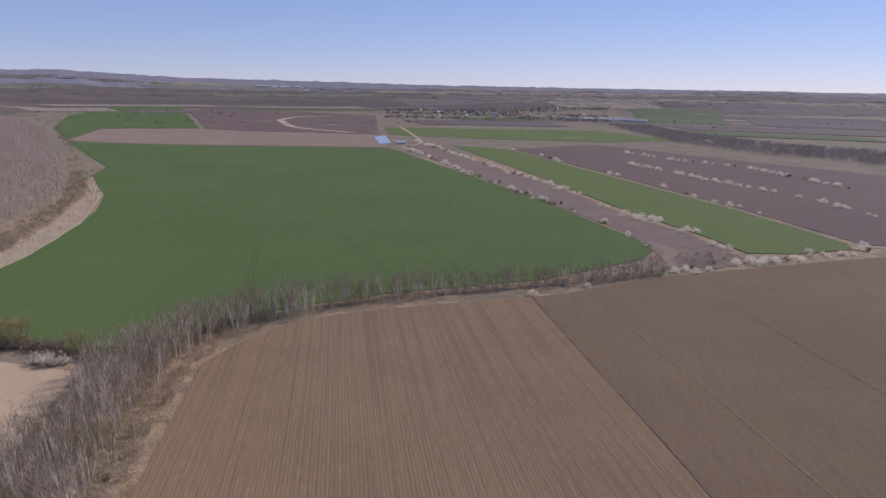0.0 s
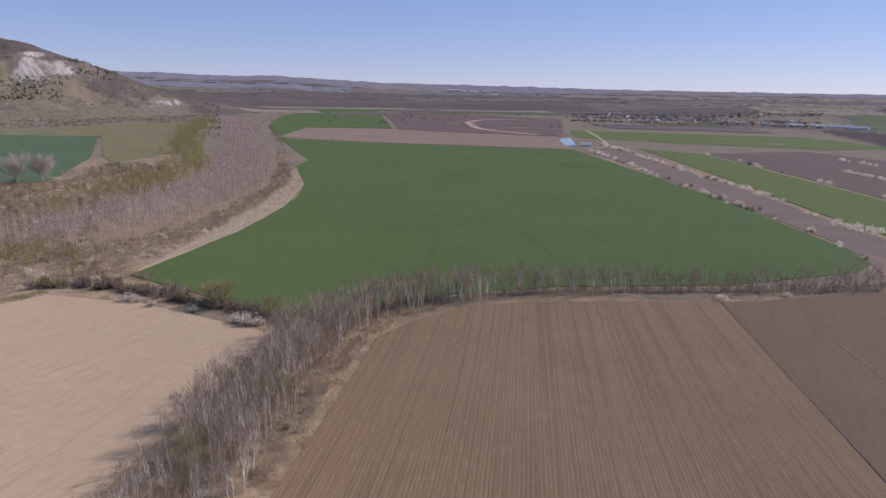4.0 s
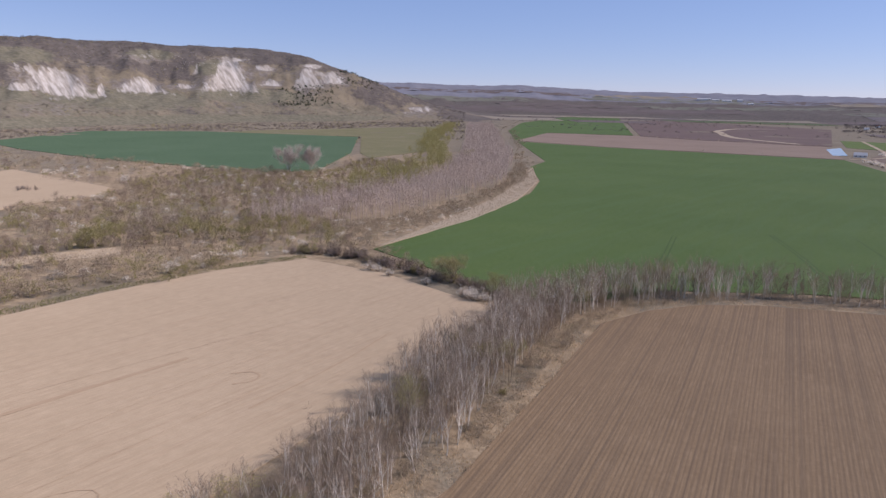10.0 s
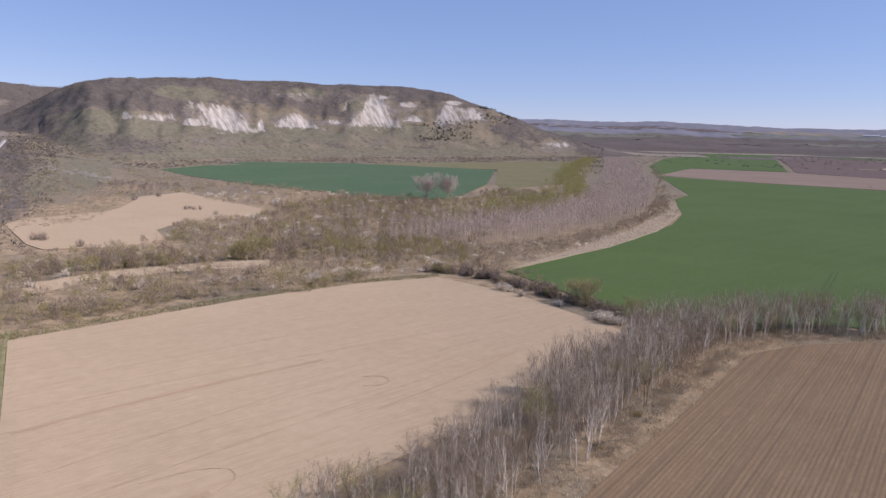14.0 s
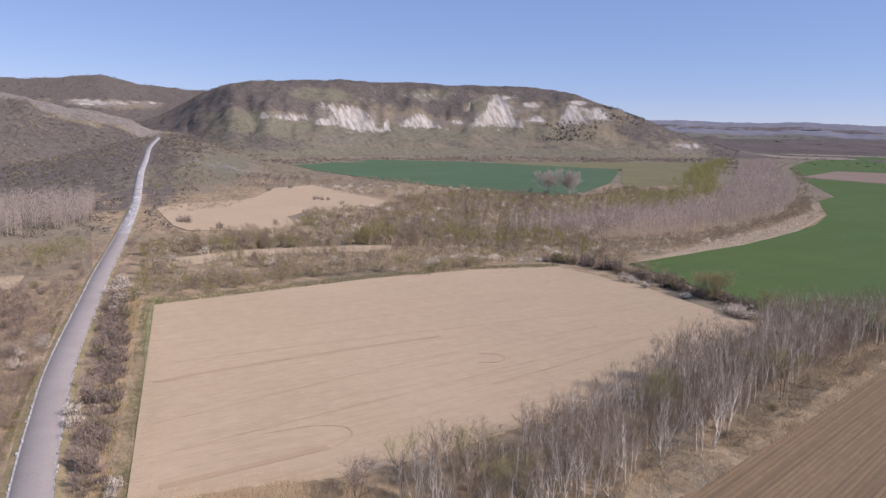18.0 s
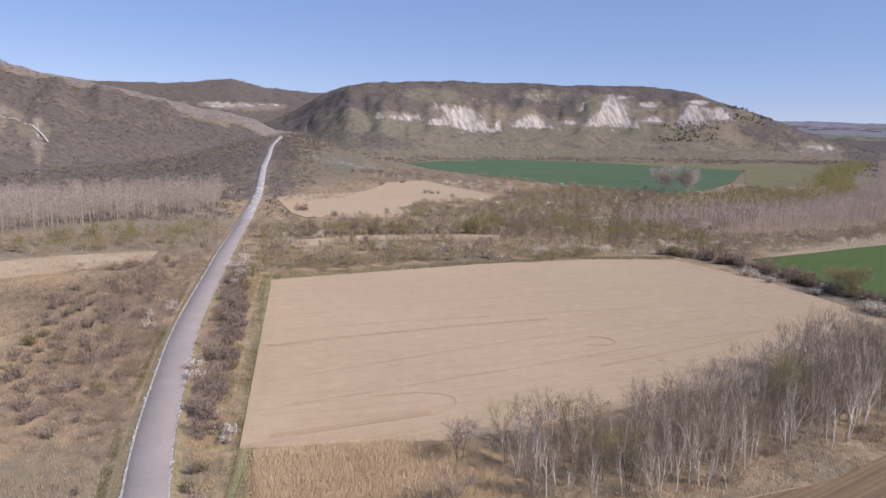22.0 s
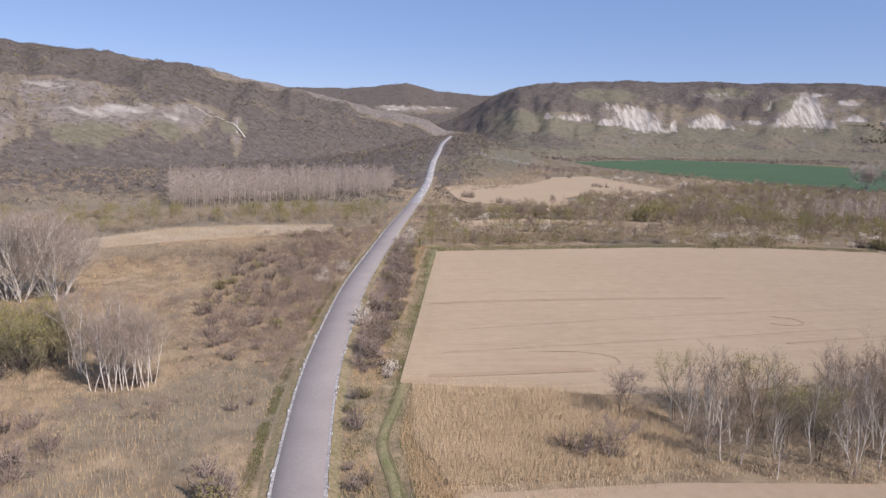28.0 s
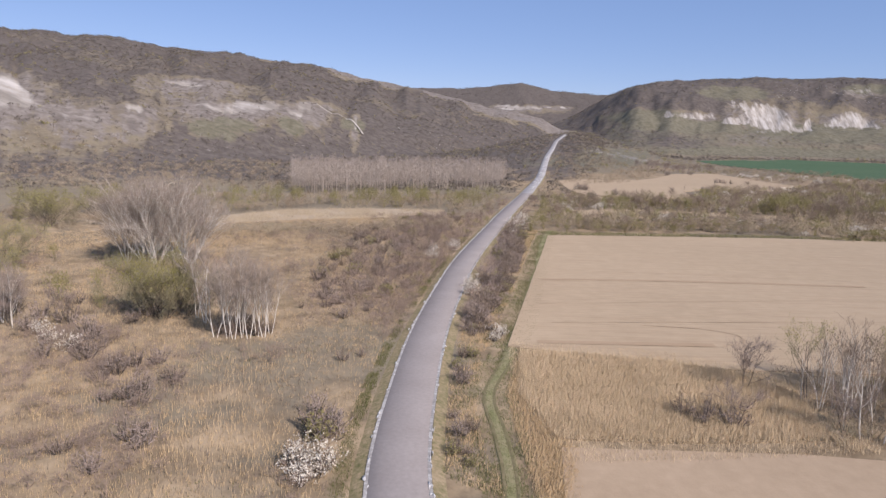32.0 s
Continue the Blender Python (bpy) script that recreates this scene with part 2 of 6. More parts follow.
def lattice(ix, iy, seed):
    n = (ix.astype(np.int64) * 374761393 + iy.astype(np.int64) * 668265263 + seed * 1274126177) & 0x7FFFFFFF
    n = ((n ^ (n >> 13)) * 1274126177) & 0x7FFFFFFF
    return ((n ^ (n >> 16)) & 0xFFFF) / 65535.0


def noise2(x, y, seed=0, octaves=4, gain=0.5):
    """Value noise, about 0 to 1, for arrays."""
    x, y = np.asarray(x, float), np.asarray(y, float)
    total, amp, norm = 0.0, 1.0, 0.0
    for o in range(octaves):
        ix, iy = np.floor(x), np.floor(y)
        fx, fy = smooth01(x - ix), smooth01(y - iy)
        s = seed + o * 17
        a, b = lattice(ix, iy, s), lattice(ix + 1, iy, s)
        c, d = lattice(ix, iy + 1, s), lattice(ix + 1, iy + 1, s)
        total = total + amp * ((a * (1 - fx) + b * fx) * (1 - fy) + (c * (1 - fx) + d * fx) * fy)
        norm, amp, x, y = norm + amp, amp * gain, x * 2.03 + 11.3, y * 2.03 + 5.7
    return total / norm


# ---- the land: heading (degrees left of +y), foot, crest and height of each rise ----
MAIN_HILL = [(27, 2300, 2500, 0), (29, 2250, 2450, 8), (31, 2200, 2450, 30), (33, 2150, 2450, 52), (36, 2050, 2480, 101), (39.8, 1900, 2520, 158), (42.5, 1850, 2560, 206),
             (46, 1780, 2600, 229), (53.5, 1620, 2550, 231), (60.7, 1450, 2400, 228), (67, 1250, 2230, 207), (69.7, 1250, 2250, 196), (72, 1350, 2350, 165), (75, 1600, 2500, 95), (79, 1900, 2600, 20), (83, 2000, 2600, 0)]
WEST_HILL = [(71, 1500, 1800, 0), (74, 1400, 1750, 25), (77, 1230, 1650, 68), (82, 1050, 1620, 101), (89, 900, 1620, 140), (95.7, 760, 1620, 173), (102, 660, 1620, 188),
             (108, 600, 1620, 199), (113.5, 560, 1620, 206), (118, 540, 1620, 208), (135, 520, 1620, 190), (160, 600, 1620, 80), (180, 700, 1620, 0)]
FAR_RANGE = [(-180, 3300, 4600, 70), (-60, 2300, 4600, 90), (-35, 2300, 4600, 96), (-25, 2350, 4600, 103), (-12, 2500, 4600, 107), (-2.6, 2900, 4600, 113), (8, 3250, 4600, 127), (17, 3350, 4600, 135),
             (25.8, 3350, 4600, 167), (29, 3350, 4600, 162), (37, 3300, 4600, 176), (50, 3000, 4300, 190), (66, 2500, 3400, 200), (72, 2400, 3300, 222), (75.7, 2400, 3300, 238), (78.9, 2400, 3250, 268),
             (80.5, 2400, 3250, 258), (83.5, 2400, 3250, 240), (88, 2400, 3250, 238), (100, 2500, 3400, 200), (130, 3000, 4300, 120), (180, 3300, 4600, 70)]


HILL_RUN, HILL_RISE = (0, .2, .4, .5, .6, .8, 1), (0, .13, .30, .44, .64, .90, 1)


def rise(table, az, r, power):
    t = np.array(table, float)
    foot, crest, high = (np.interp(az, t[:, 0], t[:, k]) for k in (1, 2, 3))
    u = (r - foot) / (crest - foot)
    up = np.clip(u, 0, 1)
    p = np.interp(up, HILL_RUN, HILL_RISE) if power < 0 else 1 - (1 - up) ** power
    p = np.where(u < 1, p, 1 - 0.08 * np.clip(u - 1, 0, 3)) * smooth01(up * 5 + .05)
    return high * p, up


def land(x, y):
    """Height of the ground."""
    x, y = np.asarray(x, float), np.asarray(y, float)
    az, r = np.degrees(np.arctan2(-x, y)), np.hypot(x, y)
    a, ua = rise(MAIN_HILL, az, r, -1)
    b, ub = rise(WEST_HILL, az, r, 1.35)
    c, uc = rise(FAR_RANGE, az, r, 1.0)
    gully = np.abs(noise2(az * 0.36 + 3.1 + r / 2500, r / 420, 5, 4, .5) - .5) * 2
    gully_b = np.abs(noise2(az * 0.30 + 7.7, r / 700, 9, 4, .55) - .5) * 2
    a = a + (gully - .3) * 48 * (ua * (1 - ua) * 4) * np.clip(a / 120, 0, 1)
    b = b + (gully_b - .3) * 40 * (ub * (1 - ub) * 4) * np.clip(b / 120, 0, 1)
    c = c + (noise2(az * .35, r / 800, 3) - .5) * 12 * (uc * (1 - uc) * 4)
    z = np.maximum(np.maximum(a, b), c)
    z = z + (noise2(x / 60, y / 60, 21) - .5) * np.clip((r - 1000) / 300, 0, 1) * np.clip(z / 40, .1, 1) * 16
    # the floor of the side valley climbs towards the gorge
    g = np.exp(-((az - 76) / 7.0) ** 2) * np.clip((r - 520) / 950, 0, 1.4) * 36 * smooth01((az - 64) / 6)
    return np.maximum(z, g) + (noise2(x / 9, y / 9, 33) - .5) * .3 * (r < 900) - .1


SCARS = [  # heading, top, bottom, half width, shape, whiteness
    (60.3, 128, 62, 92, "slab", 1.0), (62.4, 96, 74, 40, "fan", .85), (57.6, 95, 63, 13, "fan", .95), (54.8, 112, 74, 80, "fan", .78), (51.8, 100, 82, 34, "band", .6), (48.5, 186, 90, 74, "fan", .95), (47.9, 188, 176, 30, "band", .9),
    (45.9, 168, 144, 46, "band", .72), (45.4, 122, 102, 36, "fan", .8), (42.6, 156, 100, 52, "fan", 1.0), (40.9, 150, 112, 70, "slab", .85), (42.2, 176, 160, 44, "band", .75), (65.2, 100, 78, 64, "band", .62), (67.3, 102, 84, 18, "fan", .8), (50.9, 158, 132, 9, "fan", .9),
    (54.4, 186, 168, 60, "band", .45), (33.5, 46, 22, 52, "band", .55), (34.6, 30, 18, 40, "band", .5),
    (116.9, 86, 50, 30, "slab", 1.0), (108.7, 53, 36, 20, "fan", .85), (102.2, 66, 48, 54, "band", .7), (96.6, 70, 48, 36, "slab", .72), (104.3, 98, 82, 52, "band", .52), (112.3, 54, 32, 32, "fan", .55), (98.9, 66, 56, 26, "band", .6), (92.1, 56, 32, 4, "slab", .7),
    (79.0, 156, 140, 118, "band", 1.0), (76.0, 160, 148, 50, "band", .7)]
GREENS = [(102.4, 32, 40, 11), (97.3, 37, 24, 11), (92.5, 40, 22, 9), (52, 9, 300, 12), (44, 9, 320, 12), (60, 10, 200, 11),
          (62.8, 158, 90, 22), (53.9, 185, 70, 16), (49.6, 150, 60, 24), (55.2, 55, 160, 26), (69.0, 82, 110, 20), (66, 62, 160, 18), (58.5, 60, 120, 18), (47, 70, 140, 22)]


def bareness(x, y, z):
    """0 to 1: how far white rock lies bare, how far turf covers the slope, and how far scree reaches round the rock."""
    az, r = np.degrees(np.arctan2(-x, y)), np.hypot(x, y)
    wob = .25 * (noise2(az * 3.1, z / 50, 41, 3, .6) - .5) + .75 * (noise2(az * 1.6, z / 13, 42, 4, .6) - .5)
    rock, turf, scree = np.zeros_like(z), np.zeros_like(z), np.zeros_like(z)
    for a0, top, bottom, w, shape, white in SCARS:
        u = np.radians(a0 - az) * r / (w * (.86 if a0 < 76 else 1.0))
        v = (z - bottom) / (top - bottom)
        if shape == "fan":
            d = np.maximum(np.abs(u) / np.clip(1.05 - .75 * v, .2, 1.3), np.where(v > .5, 2 * v - 1, (1 - 2 * v) * .8))
        elif shape == "slab":
            d = np.maximum(np.abs(u + (v - .5) * .7) / .62, np.where(v > .5, 2 * v - 1, (1 - 2 * v) * .85))
        else:
            d = np.sqrt(u * u + (2 * v - 1) ** 2)
        rock = np.maximum(rock, np.clip(.5 + (1 - d + wob * .75) * 1.0, 0, 1) * (.06 + .84 * white))
        far = np.sqrt((u / 1.25) ** 2 + np.where(v > .5, 2 * v - 1, (2 * v - 1) * .42) ** 2)
        scree = np.maximum(scree, np.clip(.5 + (1.0 - far + wob * 1.8) * .6, 0, .75) * (.78 if a0 < 76 else .95))
    for a0, z0, w, h in GREENS:
        u, v = np.radians(a0 - az) * r / w, (z - z0) / h
        turf = np.maximum(turf, np.clip(.5 + (1.0 - np.sqrt(u * u + v * v) + wob) * .8, 0, 1))
    return rock, turf * smooth01((z - 1.5) / 3) * (r > 500), scree


def ground_material():
    """Scrubby soil; attributes give how much straw, wood, turf, bare rock and painted distance haze lie on it, broken
    up finely at their edges.
    """
    m = material("scrubby_ground", [(.125, .100, .068), (.175, .143, .096), (.23, .188, .125), (.18, .162, .095)], 40, 3.0, bump=.4, bump_size=2.0, detail=9)
    nt = m.node_tree
    b = nt.nodes["Principled BSDF"]
    base = b.inputs["Base Color"].links[0].from_socket
    pos = nt.nodes.new("ShaderNodeNewGeometry").outputs["Position"]
    # distance across the slope and height, so that bare rock runs in streaks straight downhill
    ac = nt.nodes.new("ShaderNodeAttribute")
    ac.attribute_name = "across"
    sp = nt.nodes.new("ShaderNodeSeparateXYZ")
    nt.links.new(pos, sp.inputs[0])
    cb = nt.nodes.new("ShaderNodeCombineXYZ")
    lean = nt.nodes.new("ShaderNodeMath")
    lean.operation = "MULTIPLY_ADD"
    nt.links.new(sp.outputs[2], lean.inputs[0])
    lean.inputs[1].default_value = -.5
    nt.links.new(ac.outputs["Fac"], lean.inputs[2])
    nt.links.new(lean.outputs[0], cb.inputs[0])
    nt.links.new(sp.outputs[2], cb.inputs[2])
    slope = cb.outputs[0]
    for name, tones, size, upright, edge, wander in (
            ("wood", ((.094, .078, .064), (.122, .102, .084), (.150, .126, .104)), 9, 1.0, 16, .9), ("dry", ((.205, .150, .090), (.29, .217, .130), (.37, .28, .172)), 6, 1.0, 7, .8),
            # Distance haze over the farthest slopes is mixed into their colour as blue-grey.
            ("scree", ((.145, .122, .10), (.20, .17, .14), (.255, .22, .183)), 10, 1.0, 18, .9), ("far_haze", ((.170, .168, .186), (.192, .189, .207), (.214, .210, .224)), 90, 1.0, 60, .5),
            ("turf", ((.125, .112, .072), (.163, .146, .097), (.20, .18, .124)), 9, 1.0, 14, .8), ("rock", ((.24, .21, .17), (.38, .34, .285), (.53, .49, .43)), 11, .30, 13, 1.25)):
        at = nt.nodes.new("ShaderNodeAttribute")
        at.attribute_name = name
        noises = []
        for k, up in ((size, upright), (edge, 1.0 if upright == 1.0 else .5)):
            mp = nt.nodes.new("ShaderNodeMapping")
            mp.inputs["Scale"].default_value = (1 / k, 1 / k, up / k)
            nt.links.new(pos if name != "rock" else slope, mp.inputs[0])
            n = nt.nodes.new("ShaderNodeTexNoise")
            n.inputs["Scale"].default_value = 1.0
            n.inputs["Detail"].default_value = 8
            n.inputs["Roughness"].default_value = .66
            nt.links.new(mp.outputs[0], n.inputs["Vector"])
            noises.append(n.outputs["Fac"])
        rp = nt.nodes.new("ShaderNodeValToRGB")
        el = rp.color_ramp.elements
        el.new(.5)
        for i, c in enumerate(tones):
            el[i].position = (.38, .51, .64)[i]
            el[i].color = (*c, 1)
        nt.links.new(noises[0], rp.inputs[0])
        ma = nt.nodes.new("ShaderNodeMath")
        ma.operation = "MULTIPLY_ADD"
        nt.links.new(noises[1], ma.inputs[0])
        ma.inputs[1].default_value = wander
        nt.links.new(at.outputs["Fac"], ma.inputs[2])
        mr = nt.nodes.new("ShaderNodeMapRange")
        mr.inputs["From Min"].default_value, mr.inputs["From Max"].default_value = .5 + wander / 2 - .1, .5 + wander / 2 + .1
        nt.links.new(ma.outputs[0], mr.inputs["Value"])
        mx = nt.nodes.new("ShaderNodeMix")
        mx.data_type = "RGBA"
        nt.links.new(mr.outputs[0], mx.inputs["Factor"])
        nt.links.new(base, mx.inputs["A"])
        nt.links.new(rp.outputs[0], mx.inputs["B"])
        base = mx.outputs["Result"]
    nt.links.new(base, b.inputs["Base Color"])
    return m


def straw_crest(x, y):
    """0 to 1: the straw-coloured grass along the western crest."""
    az, r = np.degrees(np.arctan2(-x, y)), np.hypot(x, y)
    _, u = rise(WEST_HILL, az, r, 1.35)
    edge = np.interp(az, [74, 80, 88, 95, 104], [.45, .55, .70, .82, .97])
    return smooth01((u - edge + (noise2(x / 90, y / 90, 74) - .5) * .25) / .12) * smooth01((104 - az) / 8) * smooth01((az - 73) / 3) * (r > 900) * (r < 1900)


def build_ground():
    az = np.r_[np.arange(-45, 128, .22), np.arange(128, 315, 3.0)]
    r = np.r_[0.5, np.geomspace(4, 1000, 90), np.arange(1010, 2620, 10), np.geomspace(2640, 4960, 40)]
    A, R = np.meshgrid(np.radians(az), r)
    x, y = -np.sin(A) * R, np.cos(A) * R
    z = land(x, y)
    rock, turf, scree = bareness(x, y, z)
    az_w = np.degrees(A)
    _, ua = rise(MAIN_HILL, az_w, R, -1)
    patch = noise2(x / 150, y / 150, 77, 4, .6)
    wood = np.where((az_w > 27) & (az_w < 76) & (R < 2700), np.clip(patch * 1.6 - .26 + (ua - .40) * 1.1 + .25 * (az_w > 62), 0, 1), 0)
    wood = np.where((az_w > 74) & (az_w < 180), np.clip(.35 + patch * .75, 0, 1) * smooth01((R - 380) / 120), wood)
    wood = np.maximum(wood, smooth01((R - 2700) / 300) * .85)
    az_d = np.degrees(A)
    dry = smooth01((1300 - R) / 700) * np.where((az_d > 80) & (az_d < 300), smooth01((330 - R) / 80), 1) * smooth01((6 - z) / 5) * np.where((az_d > 20) & (az_d < 80), 1 - .12 * smooth01((R - 215) / 30), 1) * np.clip(noise2(x / 45, y / 45, 71) * .9 + noise2(x / 9, y / 9, 72) * .6 - .1, 0, 1)
    scree = np.maximum(scree, straw_crest(x, y) * .8)
    wood = wood * (1 - straw_crest(x, y))
    low = np.where((az_w > 30) & (az_w < 72) & (R < 2600), smooth01((.62 - ua) / .25) * smooth01((z - 2) / 8), 0)
    turf = np.maximum(turf, low * np.clip(noise2(x / 80, y / 80, 78, 5, .6) * 1.5 - .1, 0, .5))
    wood = wood * (1 - np.clip(scree + straw_crest(x, y), 0, 1))
    # bare faces are cut back and ribbed
    rib = np.abs(noise2(np.degrees(A) * 5.0, R / 400, 61, 3) - .5)
    z = z - smooth01((rock - .4) * 3) * (2 + 20 * rib) * np.clip(z / 90, .2, 1) * (R > 400)
    n, k = len(az), len(r)
    i = (np.arange(k - 1)[:, None] * n + np.arange(n)[None]).ravel()
    j = (np.arange(k - 1)[:, None] * n + (np.arange(n)[None] + 1) % n).ravel()
    quads = np.stack([i, j, j + n, i + n], 1)[:, ::-1]
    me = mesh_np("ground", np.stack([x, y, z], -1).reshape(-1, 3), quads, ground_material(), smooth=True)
    for name, val in (("rock", rock), ("turf", turf), ("dry", dry), ("wood", wood), ("scree", scree * (R > 400)), ("far_haze", smooth01((R - 3750) / 450) * .9 * smooth01((45 - az_w) / 12)), ("across", np.radians(az_w) * np.where(az_w > 76, 220, 2000))):
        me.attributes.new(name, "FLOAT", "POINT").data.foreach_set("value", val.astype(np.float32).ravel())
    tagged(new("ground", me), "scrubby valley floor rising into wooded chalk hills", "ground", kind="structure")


build_ground()


# ---- fields, banks and water ----
def sheet(name, outline, z, mat, label, category="field"):
    """A thin level sheet of soil or crop with the given outline, with a small edge."""
    bm = bmesh.new()
    top = [bm.verts.new((x, y, z)) for x, y in outline]
    f = bm.faces.new(top)
    f.normal_update()
    if f.normal.z < 0:
        f.normal_flip()
    r = bmesh.ops.extrude_face_region(bm, geom=[f])
    for v in r["geom"]:
        if isinstance(v, bmesh.types.BMVert):
            v.co.z += .02
    for v in top:
        v.co.z = -.6
    bmesh.ops.triangulate(bm, faces=bm.faces[:])
    me = bpy.data.meshes.new(name)
    bm.to_mesh(me)
    bm.free()
    me.materials.append(mat)
    return tagged(new(name, me), label, category, kind="structure")


def ridged(name, outline, heading, spacing, height, z, mat, label, samples=4, steps=26, rough=.0):
    """A field worked in parallel ridges along a heading; every ridge runs from edge to edge of the outline."""
    a = radians(heading)
    along, across = np.array([-math.sin(a), math.cos(a)]), np.array([math.cos(a), math.sin(a)])
    p = np.array(outline, float)
    s, l = p @ across, p @ along
    cols = np.arange(s.min() + .05, s.max() - .05, spacing / samples)
    verts = []
    for k, c in enumerate(cols):
        cuts = []
        for i in range(len(p)):
            j = (i + 1) % len(p)
            if (s[i] - c) * (s[j] - c) < 0:
                cuts.append(l[i] + (l[j] - l[i]) * (c - s[i]) / (s[j] - s[i]))
        lo, hi = min(cuts), max(cuts)
        d = np.linspace(lo, hi, steps)
        h = height * (.5 - .5 * math.cos(2 * math.pi * k / samples)) * (.7 + .6 * noise2(np.full(steps, c * .8), d / 12, 3)) if spacing < 6 else 0
        wob = (noise2(np.full(steps, c / 30), d / 40, 8) - .5) * .8
        zz = z + h + rough * (noise2(np.full(steps, c / 2.5), d / 2.5, 12) - .5)
        q = d[:, None] * along + (c + wob)[:, None] * across
        verts.append(np.c_[q, zz * np.ones(steps)])
    v = np.array(verts)
    n = len(cols)
    i = (np.arange(n - 1)[:, None] * steps + np.arange(steps - 1)[None]).ravel()
    me = mesh_np(name, v.reshape(-1, 3), np.stack([i, i + steps, i + steps + 1, i + 1], 1), mat, smooth=True)
    return tagged(new(name, me), label, "field", kind="structure")


PLOUGHED = [(-65.5, 19.5), (-63, 44), (-57, 71), (-54, 92), (-56, 118), (-58, 145), (-61, 180), (-63, 195), (-55, 216), (-43, 232), (-26, 243), (6, 254), (50, 265), (63, 122), (72, -40), (30, -40), (-10, -10), (-30, 13.5), (-57, 17.5)]
HARROWED = [(50.3, 265), (65, 270), (109, 294), (155, 309), (217, 328), (300, 350), (420, 300), (460, 60), (300, -90), (80, -90), (72.3, -40), (63.3, 122)]
TAN = [(-99, 20), (-215, 54), (-214, 129), (-207, 175), (-194, 207), (-155, 207), (-120, 197), (-97, 190), (-91, 150), (-87, 100), (-86, 70), (-88, 50)]
WHEAT_BIG = [(-92, 200), (-139, 222), (-183, 239), (-184, 283), (-191, 371), (-208, 459), (-234, 534), (-296, 650), (-310, 720), (-505, 1050), (-344, 1011), (-29, 995), (45, 730), (99, 529), (124, 409), (131, 372), (130, 350), (118, 330), (60, 292), (-10, 270), (-55, 245), (-75, 215)]
FIELD_12 = [(-480, 124), (-516, 150), (-565, 206), (-608, 252), (-635, 315), (-542, 304), (-463, 294), (-426, 266), (-424, 245), (-430, 212), (-404, 183), (-366, 171), (-357, 158), (-356, 135), (-370, 111), (-391, 110)]
FIELD_11 = [(-1031, 478), (-1215, 740), (-1080, 890), (-766, 957), (-544, 665), (-430, 476), (-457, 442), (-556, 431), (-691, 425), (-868, 440)]
sheet("headland_1", PLOUGHED, .012, HEADLAND, "smooth tan headland round the ploughed field", "headland")
sheet("headland_2", TAN, .03, SOIL_TAN, "dry tan headland round the seedbed", "headland")
WORKED = [(-47, 50), (-56.5, 73), (-54, 92), (-56, 118), (-58, 145), (-61, 180), (-62.8, 195), (-54.8, 216), (-42.8, 232), (-26, 243), (6, 254), (50, 265), (63, 122), (72, -40), (30, -40), (-10, -10), (-30, 20), (-40, 30)]
ridged("field_1", WORKED, 5.6, .9, .032, .045, SOIL, "brown ploughed field with fine parallel furrows")
ridged("field_2", HARROWED, -20, 2.0, .07, .05, SOIL_DARK, "dark harrowed field with faint wheel marks", samples=3, steps=20)
ridged("field_3", TAN, -5, 1.3, .05, .06, SOIL_TAN, "dry tan seedbed field with tyre tracks", samples=3, steps=40)
sheet("field_4", WHEAT_BIG, .14, WHEAT, "large green field of young winter wheat")
sheet("field_5", [(-511, 1064), (-600, 1386), (-409, 1406), (-263, 1339), (-69, 1305), (-29, 1002), (-344, 1019)], .3, STUBBLE, "pale bare strip beyond the wheat")
sheet("field_6", [(-520, 1075), (-708, 1424), (-935, 1966), (-1192, 2971), (-961, 3001), (-425, 1430), (-598, 1392)], .4, WHEAT, "distant green wheat field")
sheet("field_7", [(-800, 2571), (-675, 2785), (-109, 2250), (-59, 1310), (-263, 1345), (-404, 1412)], .3, PURPLE_SOIL, "distant bare brown field")
sheet("field_8", [(64, 1054), (142, 992), (205, 655), (236, 481), (248, 368), (242, 354), (206, 342), (178, 344), (174, 385), (153, 483), (126, 676)], .25, WHEAT_LIGHT, "long bright green strip of wheat")
sheet("field_9", [(150, 1000), (300, 1100), (420, 850), (560, 600), (700, 330), (420, 312), (310, 355), (256, 365), (243, 481), (212, 655)], .12, PURPLE_SOIL, "dark bare field crossed by blossoming hedges")
sheet("field_10", [(-57, 1546), (413, 1510), (474, 1210), (339, 1164), (152, 1203), (-37, 1290)], .3, WHEAT_LIGHT, "yellowish green field beside the pond track")
sheet("field_11", FIELD_11, .3, WHEAT_HAZED, "green wheat field below the chalk cliffs")
sheet("field_12", FIELD_12, .3, SOIL_TAN, "small dry tan field among scrub")
sheet("meadow", [(-1050, 975), (-934, 1505), (-494, 758), (-482, 622), (-535, 672), (-766, 965), (-1032, 870)], .25, MEADOW, "rough yellow-green meadow", "meadow")
sheet("river_bank", [(-184, 239), (-185, 289), (-186, 334), (-199, 419), (-236, 534), (-292, 646), (-262, 560), (-222, 440), (-205, 366), (-193, 297)], .3, SANDY, "pale dry reed bank beside the wheat", "bank")
sheet("pond", [(-63, 1227), (-45, 1276), (-29, 1087), (-46, 1073)], .35, WATER, "small blue pond", "pond")


